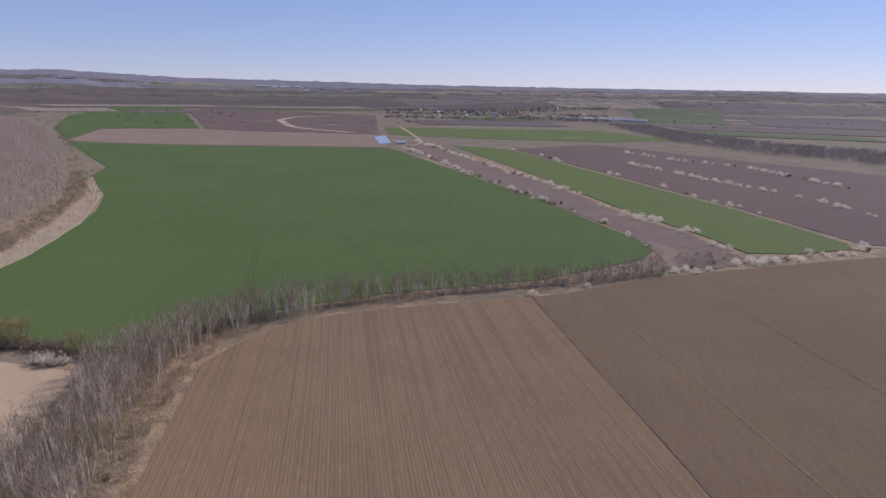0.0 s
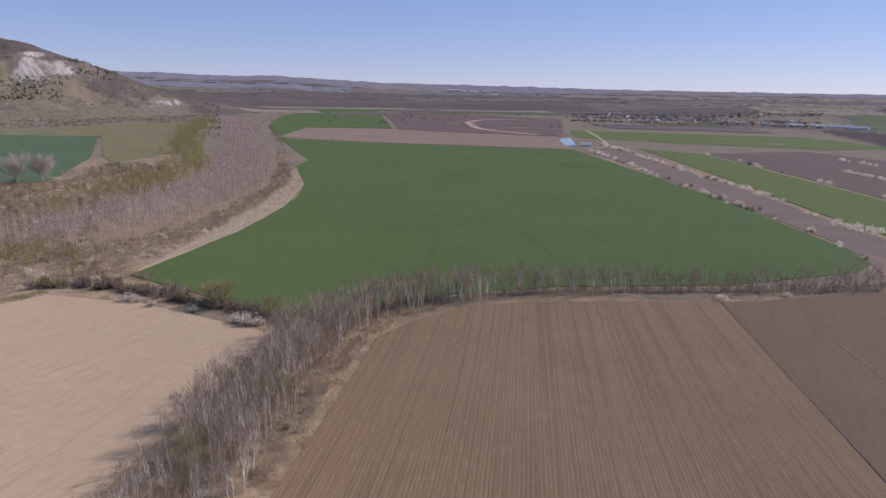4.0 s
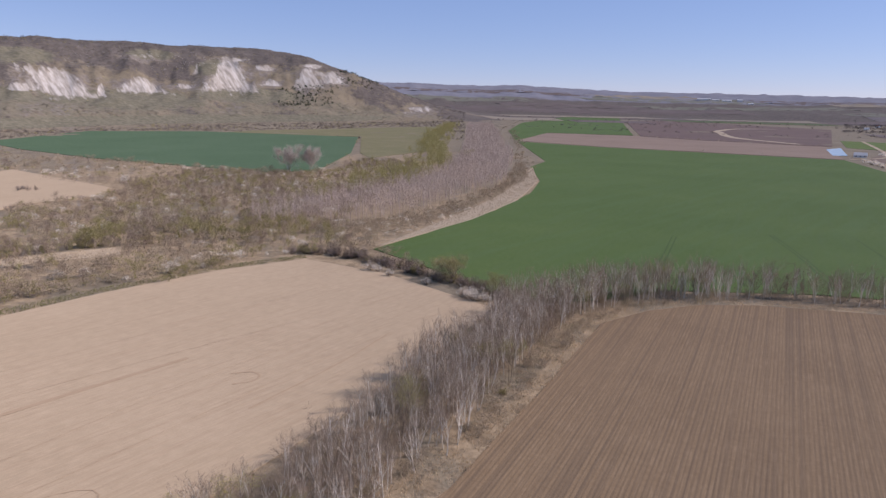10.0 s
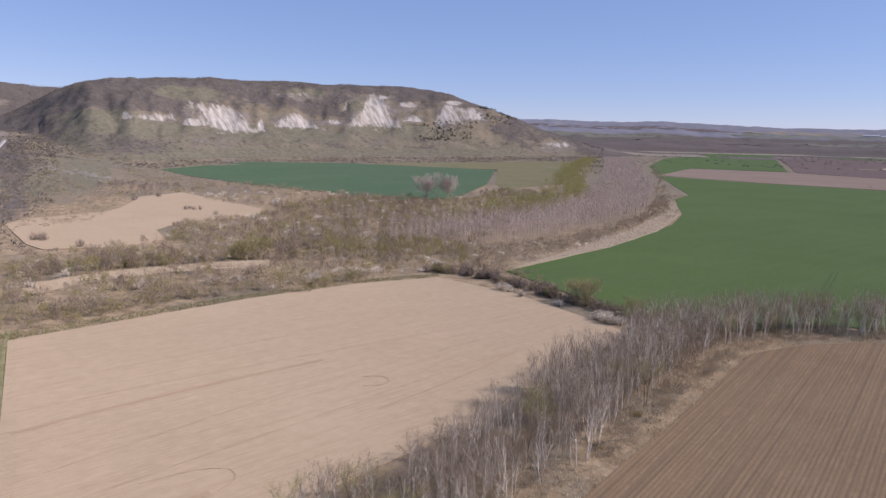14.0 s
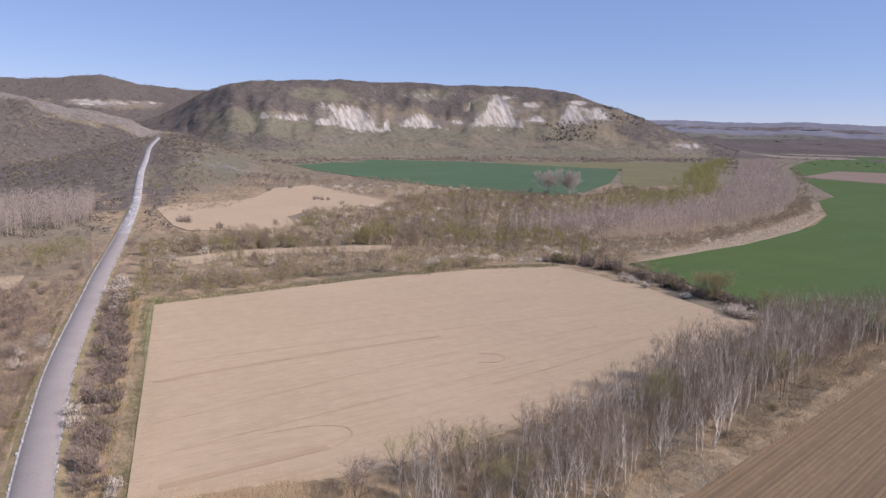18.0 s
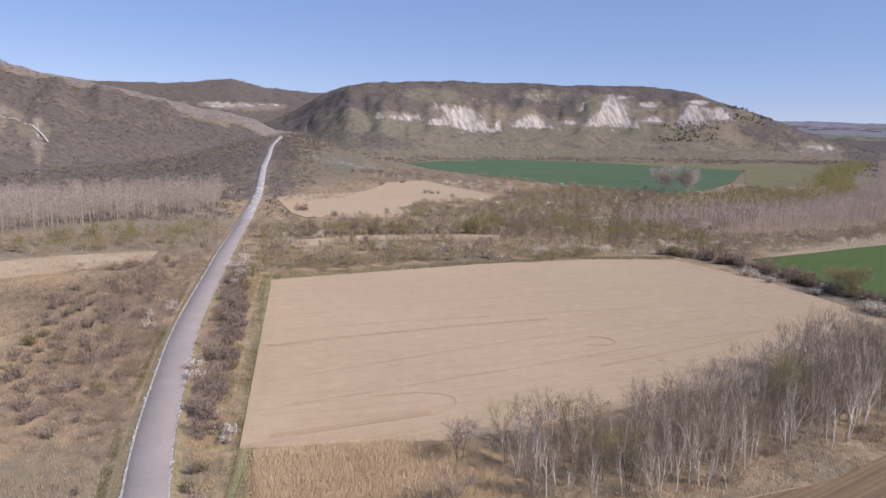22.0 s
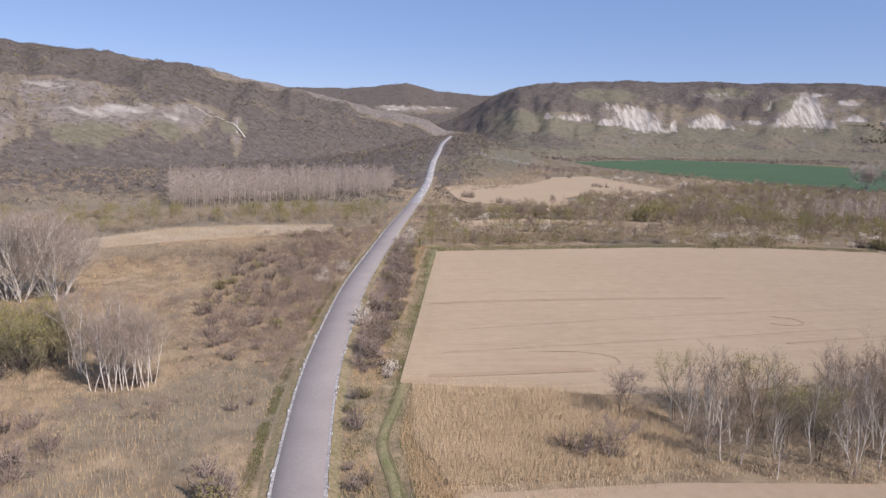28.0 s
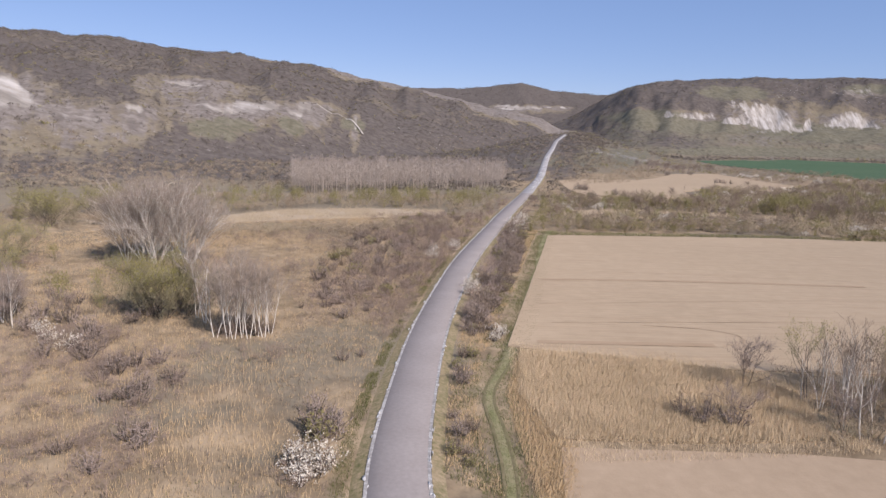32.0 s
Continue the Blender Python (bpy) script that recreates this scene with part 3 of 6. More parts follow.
# ---- road ----
def smooth_line(points, step):
    """Points at even steps along a smooth curve through the given ones."""
    p = np.array(points, float)
    p = np.vstack([2 * p[0] - p[1], p, 2 * p[-1] - p[-2]])
    out = []
    for i in range(1, len(p) - 2):
        n = max(2, int(np.linalg.norm(p[i + 1] - p[i]) / step))
        t = np.linspace(0, 1, n, endpoint=False)[:, None]
        a, b, c, d = p[i - 1:i + 3]
        out.append(.5 * (2 * b + (c - a) * t + (2 * a - 5 * b + 4 * c - d) * t * t + (3 * b - a - 3 * c + d) * t ** 3))
    out.append(p[-2:-1])
    return np.vstack(out)


ROAD = [(30, 20), (0, 8), (-30, 3), (-56, 2.8), (-67.5, 3.5), (-77.8, 4.7), (-95.4, 7.1), (-113, 10.1), (-136.4, 14.9), (-172, 23), (-236, 40.6), (-275.6, 51.6), (-371, 79.6), (-525, 122.3), (-740, 178.5), (-904, 224.5), (-1130, 287), (-1436, 382)]


def ribbon(name, line, offsets, zs, mat, label, category, z_of):
    p = smooth_line(line, 2.5)
    t = np.gradient(p, axis=0)
    t /= np.linalg.norm(t, axis=1, keepdims=True)
    side = np.c_[-t[:, 1], t[:, 0]]
    rows = []
    for o, z in zip(offsets, zs):
        q = p + side * o
        rows.append(np.c_[q, z_of(q[:, 0], q[:, 1]) + z])
    v = np.stack(rows, 1)
    n, k = v.shape[:2]
    i = (np.arange(n - 1)[:, None] * k + np.arange(k - 1)[None]).ravel()
    me = mesh_np(name, v.reshape(-1, 3), np.stack([i, i + 1, i + k + 1, i + k], 1), mat, smooth=False)
    return tagged(new(name, me), label, category, kind="structure")


def road_level(x, y):
    r = np.hypot(x, y)
    return np.where(r > 500, np.maximum(land(x, y), 0) + .4, .25)


ribbon("road_1", ROAD[:13], (-3.1, -2.95, 0, 2.95, 3.1), (-.5, .18, .22, .18, -.5), ASPHALT, "grey worn asphalt country road with crumbling pale edges", "road", road_level)


# ---- plants: shapes ----
def join(pieces):
    """Pieces of (vertices, triangles) in one."""
    v, f, n = [], [], 0
    for a, b in pieces:
        v.append(a)
        f.append(b + n)
        n += len(a)
    return np.vstack(v), np.vstack(f)


def tubes(p0, p1, r0, r1, sides=3):
    """Tapered prisms from p0 to p1, arrays of points and radii."""
    p0, p1 = np.atleast_2d(p0), np.atleast_2d(p1)
    n = len(p0)
    r0, r1 = np.broadcast_to(r0, n), np.broadcast_to(r1, n)
    d = p1 - p0
    d = d / (np.linalg.norm(d, axis=1, keepdims=True) + 1e-9)
    ref = np.where(np.abs(d[:, 2:3]) < .9, [[0, 0, 1.0]], [[1.0, 0, 0]])
    a = np.cross(d, ref)
    a /= np.linalg.norm(a, axis=1, keepdims=True)
    b = np.cross(d, a)
    ang = np.arange(sides) * 2 * np.pi / sides
    ring = a[:, None] * np.cos(ang)[None, :, None] + b[:, None] * np.sin(ang)[None, :, None]
    v = np.concatenate([p0[:, None] + ring * r0[:, None, None], p1[:, None] + ring * r1[:, None, None]], 1).reshape(-1, 3)
    k = np.arange(sides)
    j = (k + 1) % sides
    f = np.concatenate([np.stack([k, j, j + sides], 1), np.stack([k, j + sides, k + sides], 1)])
    return v, (f[None] + (np.arange(n) * 2 * sides)[:, None, None]).reshape(-1, 3)


def slivers(p0, p1, width, rng):
    """Thin twigs or blades, one tapering triangle each, turned at random."""
    d = p1 - p0
    s = np.cross(d, rng.normal(size=d.shape))
    s /= np.linalg.norm(s, axis=1, keepdims=True) + 1e-9
    w = np.broadcast_to(width, len(p0))[:, None] * .5
    v = np.stack([p0 - s * w, p0 + s * w, p1], 1).reshape(-1, 3)
    return v, np.arange(len(v)).reshape(-1, 3)


def flakes(c, size, rng):
    """Small leaves, petals or tufts: one triangle each."""
    a, b = rng.normal(size=c.shape), rng.normal(size=c.shape)
    a /= np.linalg.norm(a, axis=1, keepdims=True)
    b /= np.linalg.norm(b, axis=1, keepdims=True)
    s = np.broadcast_to(size, len(c))[:, None]
    v = np.stack([c - a * s * .5, c + b * s * .5, c + a * s * .5 - b * s * .3], 1).reshape(-1, 3)
    return v, np.arange(len(v)).reshape(-1, 3)


def tree_shape(seed, height, stems, spread, limbs=16, twigs=9, twig_len=1.1, twig_w=.05, lean=.12, low=.3, leaves=0, leaf=.3, steep=(.8, 1.8)):
    """A bare tree: stems with limbs (the trunk part), twigs (the crown part) and buds."""
    rng = np.random.default_rng(seed)
    wood, twig_a, twig_b, tips = [], [], [], []
    for s in range(stems):
        ang = rng.uniform(0, 6.28)
        base = np.array([math.cos(ang), math.sin(ang), 0]) * (.15 + .35 * rng.random()) * (stems > 1)
        tilt = np.array([math.cos(ang), math.sin(ang), 0]) * lean * rng.uniform(.4, 1.4) * (1.6 if stems > 1 else 1)
        h = height * rng.uniform(.78, 1.0)
        n = 7
        k = np.linspace(0, 1, n)
        line = base + np.outer(k, [0, 0, h]) + np.outer(k ** 1.4 * h, tilt) + np.cumsum(rng.normal(size=(n, 3)) * [.1, .1, 0], 0) * (k[:, None] > 0)
        line[0, 2] = -.25
        r = .0095 * height * (1 - .9 * k) / (stems ** .25) + .014
        wood.append(tubes(line[:-1], line[1:], r[:-1], r[1:], 5))
        for i in range(limbs):
            f = low + (1 - low) * (i + rng.random()) / limbs
            o = np.array([np.interp(f, k, line[:, c]) for c in range(3)])
            a = rng.uniform(0, 6.28)
            ln = spread * (1.15 - f * .7) * rng.uniform(.6, 1.15) * (height / 10)
            up = rng.uniform(*steep)
            d1 = np.array([math.cos(a), math.sin(a), up])
            d2 = np.array([math.cos(a), math.sin(a), up + .6]) + rng.normal(size=3) * .2
            m = o + d1 / np.linalg.norm(d1) * ln * .5
            e = m + d2 / np.linalg.norm(d2) * ln * .55
            rr = np.interp(f, k, r) * .45 + .008
            wood.append(tubes(np.array([o, m]), np.array([m, e]), [rr, rr * .7], [rr * .7, rr * .3], 3))
            q = rng.random((twigs, 1))
            src = np.where(q < .5, o + (m - o) * q * 2, m + (e - m) * (q * 2 - 1))
            dirs = rng.normal(size=(twigs, 3)) * .7 + d1 / np.linalg.norm(d1) * .7 + [0, 0, .7]
            dirs /= np.linalg.norm(dirs, axis=1, keepdims=True)
            end = src + dirs * twig_len * rng.uniform(.5, 1.3, (twigs, 1))
            twig_a.append(src)
            twig_b.append(end)
            tips.append(end)
    a, b = np.vstack(twig_a), np.vstack(twig_b)
    out = [join(wood), join([slivers(a, b, twig_w, rng), slivers(a + (b - a) * .4, a + (b - a) * .4 + (b - a)[::-1] * .4, twig_w * .8, rng)])]
    if leaves:
        t = np.vstack(tips)
        pick = rng.integers(0, len(t), leaves)
        out.append(flakes(t[pick] + rng.normal(size=(leaves, 3)) * .35, rng.uniform(.6, 1.3, leaves) * leaf, rng))
    return out


def forked_tree(seed, height, stems, lean=.1, low=.3, fork=(20, 46), girth=.0105, kids=(7, 4), twigs=9, twig_len=1.2, twig_w=.03, fan=1.0, leaves=0, leaf=.24, pale=2):
    """A bare tree that forks: curved stems, boughs and branchlets (the trunk part), fine twigs (the crown part) and buds."""
    g = np.random.default_rng(seed)
    wood, fine, ta, tb = [], [], [], []

    def grow(o, d, length, rad, level):
        n = (6, 3, 2)[level]
        pts, dd = [o], d / np.linalg.norm(d)
        for _ in range(n):
            dd = dd + g.normal(size=3) * (.07, .13, .2)[level] + [0, 0, (.02, .07, .05)[level]]
            dd = dd / np.linalg.norm(dd)
            pts.append(pts[-1] + dd * length / n)
        pts = np.array(pts)
        k = np.linspace(0, 1, n + 1)
        r = rad * (1 - .8 * k) + .006
        (wood if level < pale else fine).append(tubes(pts[:-1], pts[1:], r[:-1], r[1:], 5 if level == 0 else 3))
        if level < 2:
            for i in range(kids[level]):
                f = low + (.97 - low) * (i + g.random()) / kids[level] if level == 0 else g.uniform(.3, 1)
                p = np.array([np.interp(f, k, pts[:, c]) for c in range(3)])
                j = min(int(f * n), n - 1)
                t = pts[j + 1] - pts[j]
                t = t / np.linalg.norm(t)
                side = np.cross(t, g.normal(size=3))
                side /= np.linalg.norm(side)
                a = radians(g.uniform(*fork))
                grow(p, t * math.cos(a) + side * math.sin(a), length * (.62 - .3 * f) * g.uniform(.75, 1.2) if level == 0 else length * g.uniform(.4, .65), np.interp(f, k, r) * .62, level + 1)
        if level:
            q = g.random(twigs) ** .7
            src = np.stack([np.interp(q, k, pts[:, c]) for c in range(3)], 1)
            dirs = g.normal(size=(twigs, 3)) * .8 + dd * .8 + [0, 0, .35]
            dirs /= np.linalg.norm(dirs, axis=1, keepdims=True)
            ta.append(src)
            tb.append(src + dirs * twig_len * g.uniform(.5, 1.3, (twigs, 1)))

    for i in range(stems):
        ang = i * 6.28 / max(stems, 1) + g.uniform(-.5, .5)
        out = lean * (g.uniform(.3, 1.0) ** fan) * (1.7 if stems > 1 else 1)
        base = np.array([math.cos(ang), math.sin(ang), 0]) * (.1 + .12 * stems * g.random()) * (stems > 1) + [0, 0, -.25]
        grow(base, np.array([math.cos(ang) * out, math.sin(ang) * out, 1]), height * g.uniform(.8, 1.02), girth * height * g.uniform(.75, 1.1) / max(stems, 1) ** .22, 0)
    a, b = np.vstack(ta), np.vstack(tb)
    out = [join(wood), join(fine + [slivers(a, b, twig_w, g), slivers(a + (b - a) * .5, b + (b - a)[::-1] * .45, twig_w * .8, g)])]
    if leaves:
        top = b[b[:, 2] > np.quantile(b[:, 2], .45)]
        pick = g.integers(0, len(top), leaves)
        out.append(flakes(top[pick] + g.normal(size=(leaves, 3)) * .3, g.uniform(.6, 1.3, leaves) * leaf, g))
    return out


def dome(seed, h, w, n, tw, leaves=0, leaf=.35, length=.42, roots=2):
    """A rounded far bush or small tree: uneven lobes of fine twigs standing out from it, with loose leaves."""
    g = np.random.default_rng(seed)
    m = 5
    lobes = np.c_[g.normal(size=(m, 2)) * w * .20, g.uniform(.30, .62, m) * h]
    size = g.uniform(.5, .8, m)
    k = g.integers(0, m, n)
    d = g.normal(size=(n, 3)) + [0, 0, .45]
    d /= np.linalg.norm(d, axis=1, keepdims=True)
    ext = np.array([w * .36, w * .36, h * .42])
    p0 = lobes[k] + d * ext * (size[k] * g.uniform(.25, .85, n))[:, None]
    p0[:, 2] = np.abs(p0[:, 2])
    p1 = p0 + (d + g.normal(size=(n, 3)) * .45 + [0, 0, .35]) * (length * h * .5 * g.uniform(.5, 1.2, n))[:, None]
    p1[:, 2] = np.abs(p1[:, 2]) + .05
    root = np.c_[g.normal(size=(roots, 2)) * w * .06, np.full(roots, -.2)]
    tip = lobes[g.integers(0, m, roots)] + g.normal(size=(roots, 3)) * .1 * h
    out = [slivers(p0, p1, tw, g), tubes(root, tip, .02 * h + .01, .01)]
    if leaves:
        k = g.integers(0, m, leaves)
        d = g.normal(size=(leaves, 3)) + [0, 0, .4]
        d /= np.linalg.norm(d, axis=1, keepdims=True)
        c = lobes[k] + d * ext * (size[k] * g.uniform(.6, 1.25, leaves))[:, None]
        c[:, 2] = np.abs(c[:, 2]) + .05
        out.append(flakes(c, leaf * g.uniform(.6, 1.4, leaves), g))
    return join(out)


def bush_shape(seed, height, width, stems=26, twigs=7, petals=0, petal=.22):
    """A bare or flowering bush: stems from the root, twigs, petals or buds."""
    rng = np.random.default_rng(seed)
    a = rng.uniform(0, 6.28, stems)
    out = np.sqrt(rng.random(stems)) * width * .5
    top = np.c_[np.cos(a) * out, np.sin(a) * out, height * rng.uniform(.6, 1.0, stems) * (1.05 - .45 * (out / (width * .5)) ** 2)]
    root = np.c_[np.cos(a) * out * .3, np.sin(a) * out * .3, np.full(stems, -.15)]
    mid = root * .45 + top * .55 + rng.normal(size=(stems, 3)) * .1
    wood = join([tubes(root, mid, .035, .025), tubes(mid, top, .025, .01)])
    k = rng.random((stems * twigs, 1)) * .75 + .25
    s, e = np.repeat(root, twigs, 0), np.repeat(top, twigs, 0)
    src = s + (e - s) * k
    dirs = rng.normal(size=src.shape) * [1, 1, .7] + [0, 0, .5] + (e - s) * .25
    dirs /= np.linalg.norm(dirs, axis=1, keepdims=True)
    end = src + dirs * height * .28 * rng.uniform(.5, 1.3, k.shape)
    tw = slivers(src, end, .075, rng)
    res = [wood, tw]
    if petals:
        pick = rng.integers(0, len(end), petals)
        res.append(flakes(end[pick] + rng.normal(size=(petals, 3)) * .12 * height * .5, petal * rng.uniform(.6, 1.4, petals), rng))
    return res


def clump_shape(seed, n=14, w=1.0, h=1.0, size=.55):
    """A small far shrub: loose leaves and twigs round a dome."""
    rng = np.random.default_rng(seed)
    d = rng.normal(size=(n, 3))
    d[:, 2] = np.abs(d[:, 2])
    d /= np.linalg.norm(d, axis=1, keepdims=True)
    c = d * rng.uniform(.45, 1.0, (n, 1)) * [w * .5, w * .5, h]
    return flakes(c, size * rng.uniform(.6, 1.4, n), rng)


def spread_copies(shapes, x, y, z, scale, rng, flat=1.0):
    """Copies of shapes at places, in one mesh's arrays."""
    kind = rng.integers(0, len(shapes), len(x))
    turn = rng.uniform(0, 6.28, len(x))
    out = []
    for i, (v, f) in enumerate(shapes):
        m = np.nonzero(kind == i)[0]
        if not len(m):
            continue
        c, s, k = np.cos(turn[m])[:, None], np.sin(turn[m])[:, None], scale[m][:, None]
        px, py, pz = v[:, 0][None], v[:, 1][None], v[:, 2][None]
        w = np.stack([(px * c - py * s) * k + x[m][:, None], (px * s + py * c) * k + y[m][:, None], pz * k * flat + z[m][:, None]], -1)
        out.append((w.reshape(-1, 3), (f[None] + (np.arange(len(m)) * len(v))[:, None, None]).reshape(-1, 3)))
    return join(out)


def inside(poly, x, y):
    """Which points lie in an outline."""
    p, r = np.array(poly, float), np.zeros(len(x), bool)
    for i in range(len(p)):
        (x0, y0), (x1, y1) = p[i], p[i - 1]
        r ^= ((y0 > y) != (y1 > y)) & (x < (x1 - x0) * (y - y0) / (y1 - y0 + 1e-12) + x0)
    return r


ROAD_LINE = smooth_line(ROAD, 12.0)


def off_road(x, y, gap=6.5):
    """Which points lie clear of the road."""
    d = np.full(len(x), 1e9)
    for i in range(len(ROAD_LINE) - 1):
        a, b = ROAD_LINE[i], ROAD_LINE[i + 1]
        ab = b - a
        t = np.clip(((x - a[0]) * ab[0] + (y - a[1]) * ab[1]) / (ab @ ab), 0, 1)
        d = np.minimum(d, np.hypot(x - a[0] - t * ab[0], y - a[1] - t * ab[1]))
    return d > gap


def strew(poly, n, rng, gap=4.2):
    """n random points in an outline."""
    p = np.array(poly, float)
    lo, hi = p.min(0), p.max(0)
    got = np.zeros((0, 2))
    while len(got) < n:
        q = rng.uniform(lo, hi, (n * 3, 2))
        q = q[inside(poly, q[:, 0], q[:, 1])]
        got = np.vstack([got, q[off_road(q[:, 0], q[:, 1], gap)]])
    return got[:n, 0], got[:n, 1]


def stuff(name, arrays, mat, label, category):
    return tagged(new(name, mesh_np(name, *arrays, mat)), label, category, kind="stuff")


# ---- plants: kinds ----
KINDS = {}


def kind(name, parts, label, category, group):
    """Register a kind of plant: parts are lists of (part name, shape index, material, part label) over variants."""
    KINDS[name] = dict(meshes=[[(pn, mesh_np(pn, *shape, mat), pl) for (pn, mat, pl), shape in zip(parts[0], shapes)] for shapes in parts[1]], label=label, category=category, group=group)


def plant(name, x, y, scale=1.0, turn=None, z=None, label=""):
    k = KINDS[name]
    v = k["meshes"][RNG.integers(len(k["meshes"]))]
    root = new(name)
    root.empty_display_size = .5
    turn = RNG.uniform(0, 360) if turn is None else turn
    z = max(float(land(x, y)), -.1) if z is None else z
    root.matrix_basis = pose(x, y, z, RNG.normal() * 2, RNG.normal() * 2, turn) @ Matrix.Diagonal((scale * RNG.uniform(.9, 1.1), scale * RNG.uniform(.9, 1.1), scale, 1))
    for pn, me, pl in v:
        o = new(pn, me)
        o.parent = root
        tagged(o, pl)
    return tagged(root, label or k["label"], k["category"], k["group"])


WOODY = [("trunk", BARK_WHITE, ""), ("crown", TWIG_GREY, "fine grey-brown bare twigs")]
kind("birch_tree", (WOODY, [forked_tree(100 + i, 11 + (i % 3), (1, 2, 1, 3, 1, 2, 1)[i], lean=.10, low=.30, girth=.0138, fork=(13, 34), twigs=(8, 6, 8, 5, 8, 6, 8)[i], twig_w=.026, twig_len=.95, kids=(9, 3) if i != 3 else (7, 3), pale=2) for i in range(7)]), "slender leafless white-barked tree in the shelter belt", "tree", "shelter belt trees")
kind("stem_birch", ([("trunk", BARK_WHITE, ""), ("crown", TWIG_ASH, "fine grey-brown twigs")], [forked_tree(120 + i, 9.8, 2, lean=.2, low=.22, fork=(14, 36), girth=.0095, twigs=11, twig_w=.03, kids=(8, 3)) for i in range(4)]), "thin white-stemmed leafless tree in the marsh", "tree", "white stems in the marsh")
kind("poplar_tree", ([("trunk", BARK_WHITE, ""), ("crown", TWIG_ASH, "dense ash-grey twigs")], [forked_tree(130 + i, 16, 9, lean=.40, low=.15, girth=.0145, fork=(18, 42), kids=(9, 5), twigs=14, twig_len=1.4, twig_w=.036, fan=.7, pale=3) for i in range(2)]), "large spreading leafless white poplar with pale stems", "tree", "poplars in the marsh")
def full_crown(shapes, seed):
    """Fills a tree's crown with a rounded haze of twigs."""
    v, f = dome(seed, 12.5, 10.5, 800, .15, length=.3)
    return [shapes[0], join([shapes[1], (v + [0, 0, 4.2], f)])]


kind("field_tree", ([("trunk", BARK_WHITE, ""), ("crown", TWIG_LIGHT, "pale haze of twigs")], [full_crown(forked_tree(140 + i, 16, 2, lean=.12, low=.25, girth=.013, fork=(25, 55), kids=(9, 6), twigs=16, twig_len=2.2, twig_w=.11), 145 + i) for i in range(2)]), "tall leafless tree with a rounded pale crown", "tree", "trees beside the wheat")
kind("willow_tree", ([("trunk", BARK_DARK, ""), ("crown", TWIG_OLIVE, "olive brown twigs"), ("foliage", LEAF, "yellow-green opening buds")],
     [forked_tree(150 + i, 8.0, 7, lean=.55, low=.15, fork=(22, 52), kids=(6, 4), twigs=11, twig_len=1.3, twig_w=.045, fan=.7, leaves=1700, leaf=.22) for i in range(4)]), "willow with yellow-green opening buds", "tree", "budding willows")
kind("slim_willow", ([("trunk", BARK_DARK, ""), ("crown", TWIG_OLIVE, ""), ("foliage", LEAF, "yellow-green opening buds")],
     [forked_tree(160 + i, 10.0, 2, lean=.12, low=.25, twigs=10, twig_len=1.0, twig_w=.03, leaves=700, leaf=.2) for i in range(3)]), "slim tree in yellow-green bud among bare ones", "tree", "budding trees of the belt")
kind("dark_tree", ([("trunk", BARK_DARK, ""), ("crown", TWIG_BROWN, "")], [forked_tree(170 + i, 7, 3, lean=.3, low=.2, twigs=9, twig_w=.04) for i in range(3)]), "small dark leafless tree", "tree", "dark bare trees")
kind("bush", ([("branchwork", BARK_DARK, ""), ("crown", TWIG_BROWN, "")], [bush_shape(200 + i, 2.0 + .3 * (i % 3), 3.0 + .5 * (i % 2), 20, 10) for i in range(6)]), "bare brown bush with dense thin twigs", "bush", "bare bushes")
kind("grey_bush", ([("branchwork", BARK_DARK, ""), ("crown", TWIG_GREY, "")], [bush_shape(220 + i, 2.4, 3.2, 20, 10) for i in range(4)]), "greyish leafless bush with thin twigs", "bush", "bare bushes")
kind("green_bush", ([("branchwork", BARK_DARK, ""), ("crown", TWIG_BROWN, ""), ("foliage", SCRUB_GREEN, "small olive leaves")], [bush_shape(240 + i, 2.0, 3.2, 22, 6, 420, .26) for i in range(4)]), "bush coming into olive-green leaf", "bush", "budding bushes")
kind("blossom_bush", ([("branchwork", BARK_DARK, ""), ("crown", TWIG_GREY, ""), ("blossom", BLOSSOM, "dense white blossom")], [bush_shape(260 + i, 2.3, 3.4, 20, 9, 620, .19) for i in range(4)]), "blackthorn bush covered in white blossom", "bush", "blossoming bushes")

kind("flowering_hedge", ([("branchwork", TWIG_GREY, ""), ("blossom", BLOSSOM, "dense whitish blossom")], [[bush_shape(280 + i, 2.2, 3.6, 10, 4)[1], clump_shape(284 + i, 240, 4.2, 2.4, .42)] for i in range(4)]), "clump of whitish flowering hedge between fields", "hedge", "flowering hedges")
FAR_CLUMPS = [clump_shape(300 + i, 18, 1.6, .80, .31) for i in range(8)]
NEAR_BUSHES = [dome(315 + i, 2.5, 3.4, 150, .036, 36, .13, length=.40) for i in range(6)]
MID_BUSHES = [dome(320 + i, 2.5, 3.4, 74, .065, 84, .23, length=.26) for i in range(6)]
FAR_BUSHES = [dome(325 + i, 2.5, 3.4, 26, .11, 42, .34, length=.24, roots=1) for i in range(6)]
MID_GREEN = [dome(330 + i, 2.6, 3.2, 44, .07, 115, .24, length=.26) for i in range(5)]
MID_BLOSSOM = [dome(350 + i, 2.2, 3.2, 34, .06, 135, .25, length=.28) for i in range(4)]
ROUND_TREES = [dome(380 + i, 7.5, 6.0, 210, .085, 170, .33, length=.22, roots=4) for i in range(4)]
ROUND_WILLOWS = [dome(385 + i, 7.5, 6.4, 90, .10, 320, .34, length=.22, roots=4) for i in range(5)]
SAPLINGS = [join(forked_tree(390 + i, 9, 1, low=.15, girth=.006, kids=(6, 2), twigs=6, twig_len=1.25, twig_w=.035)) for i in range(5)]


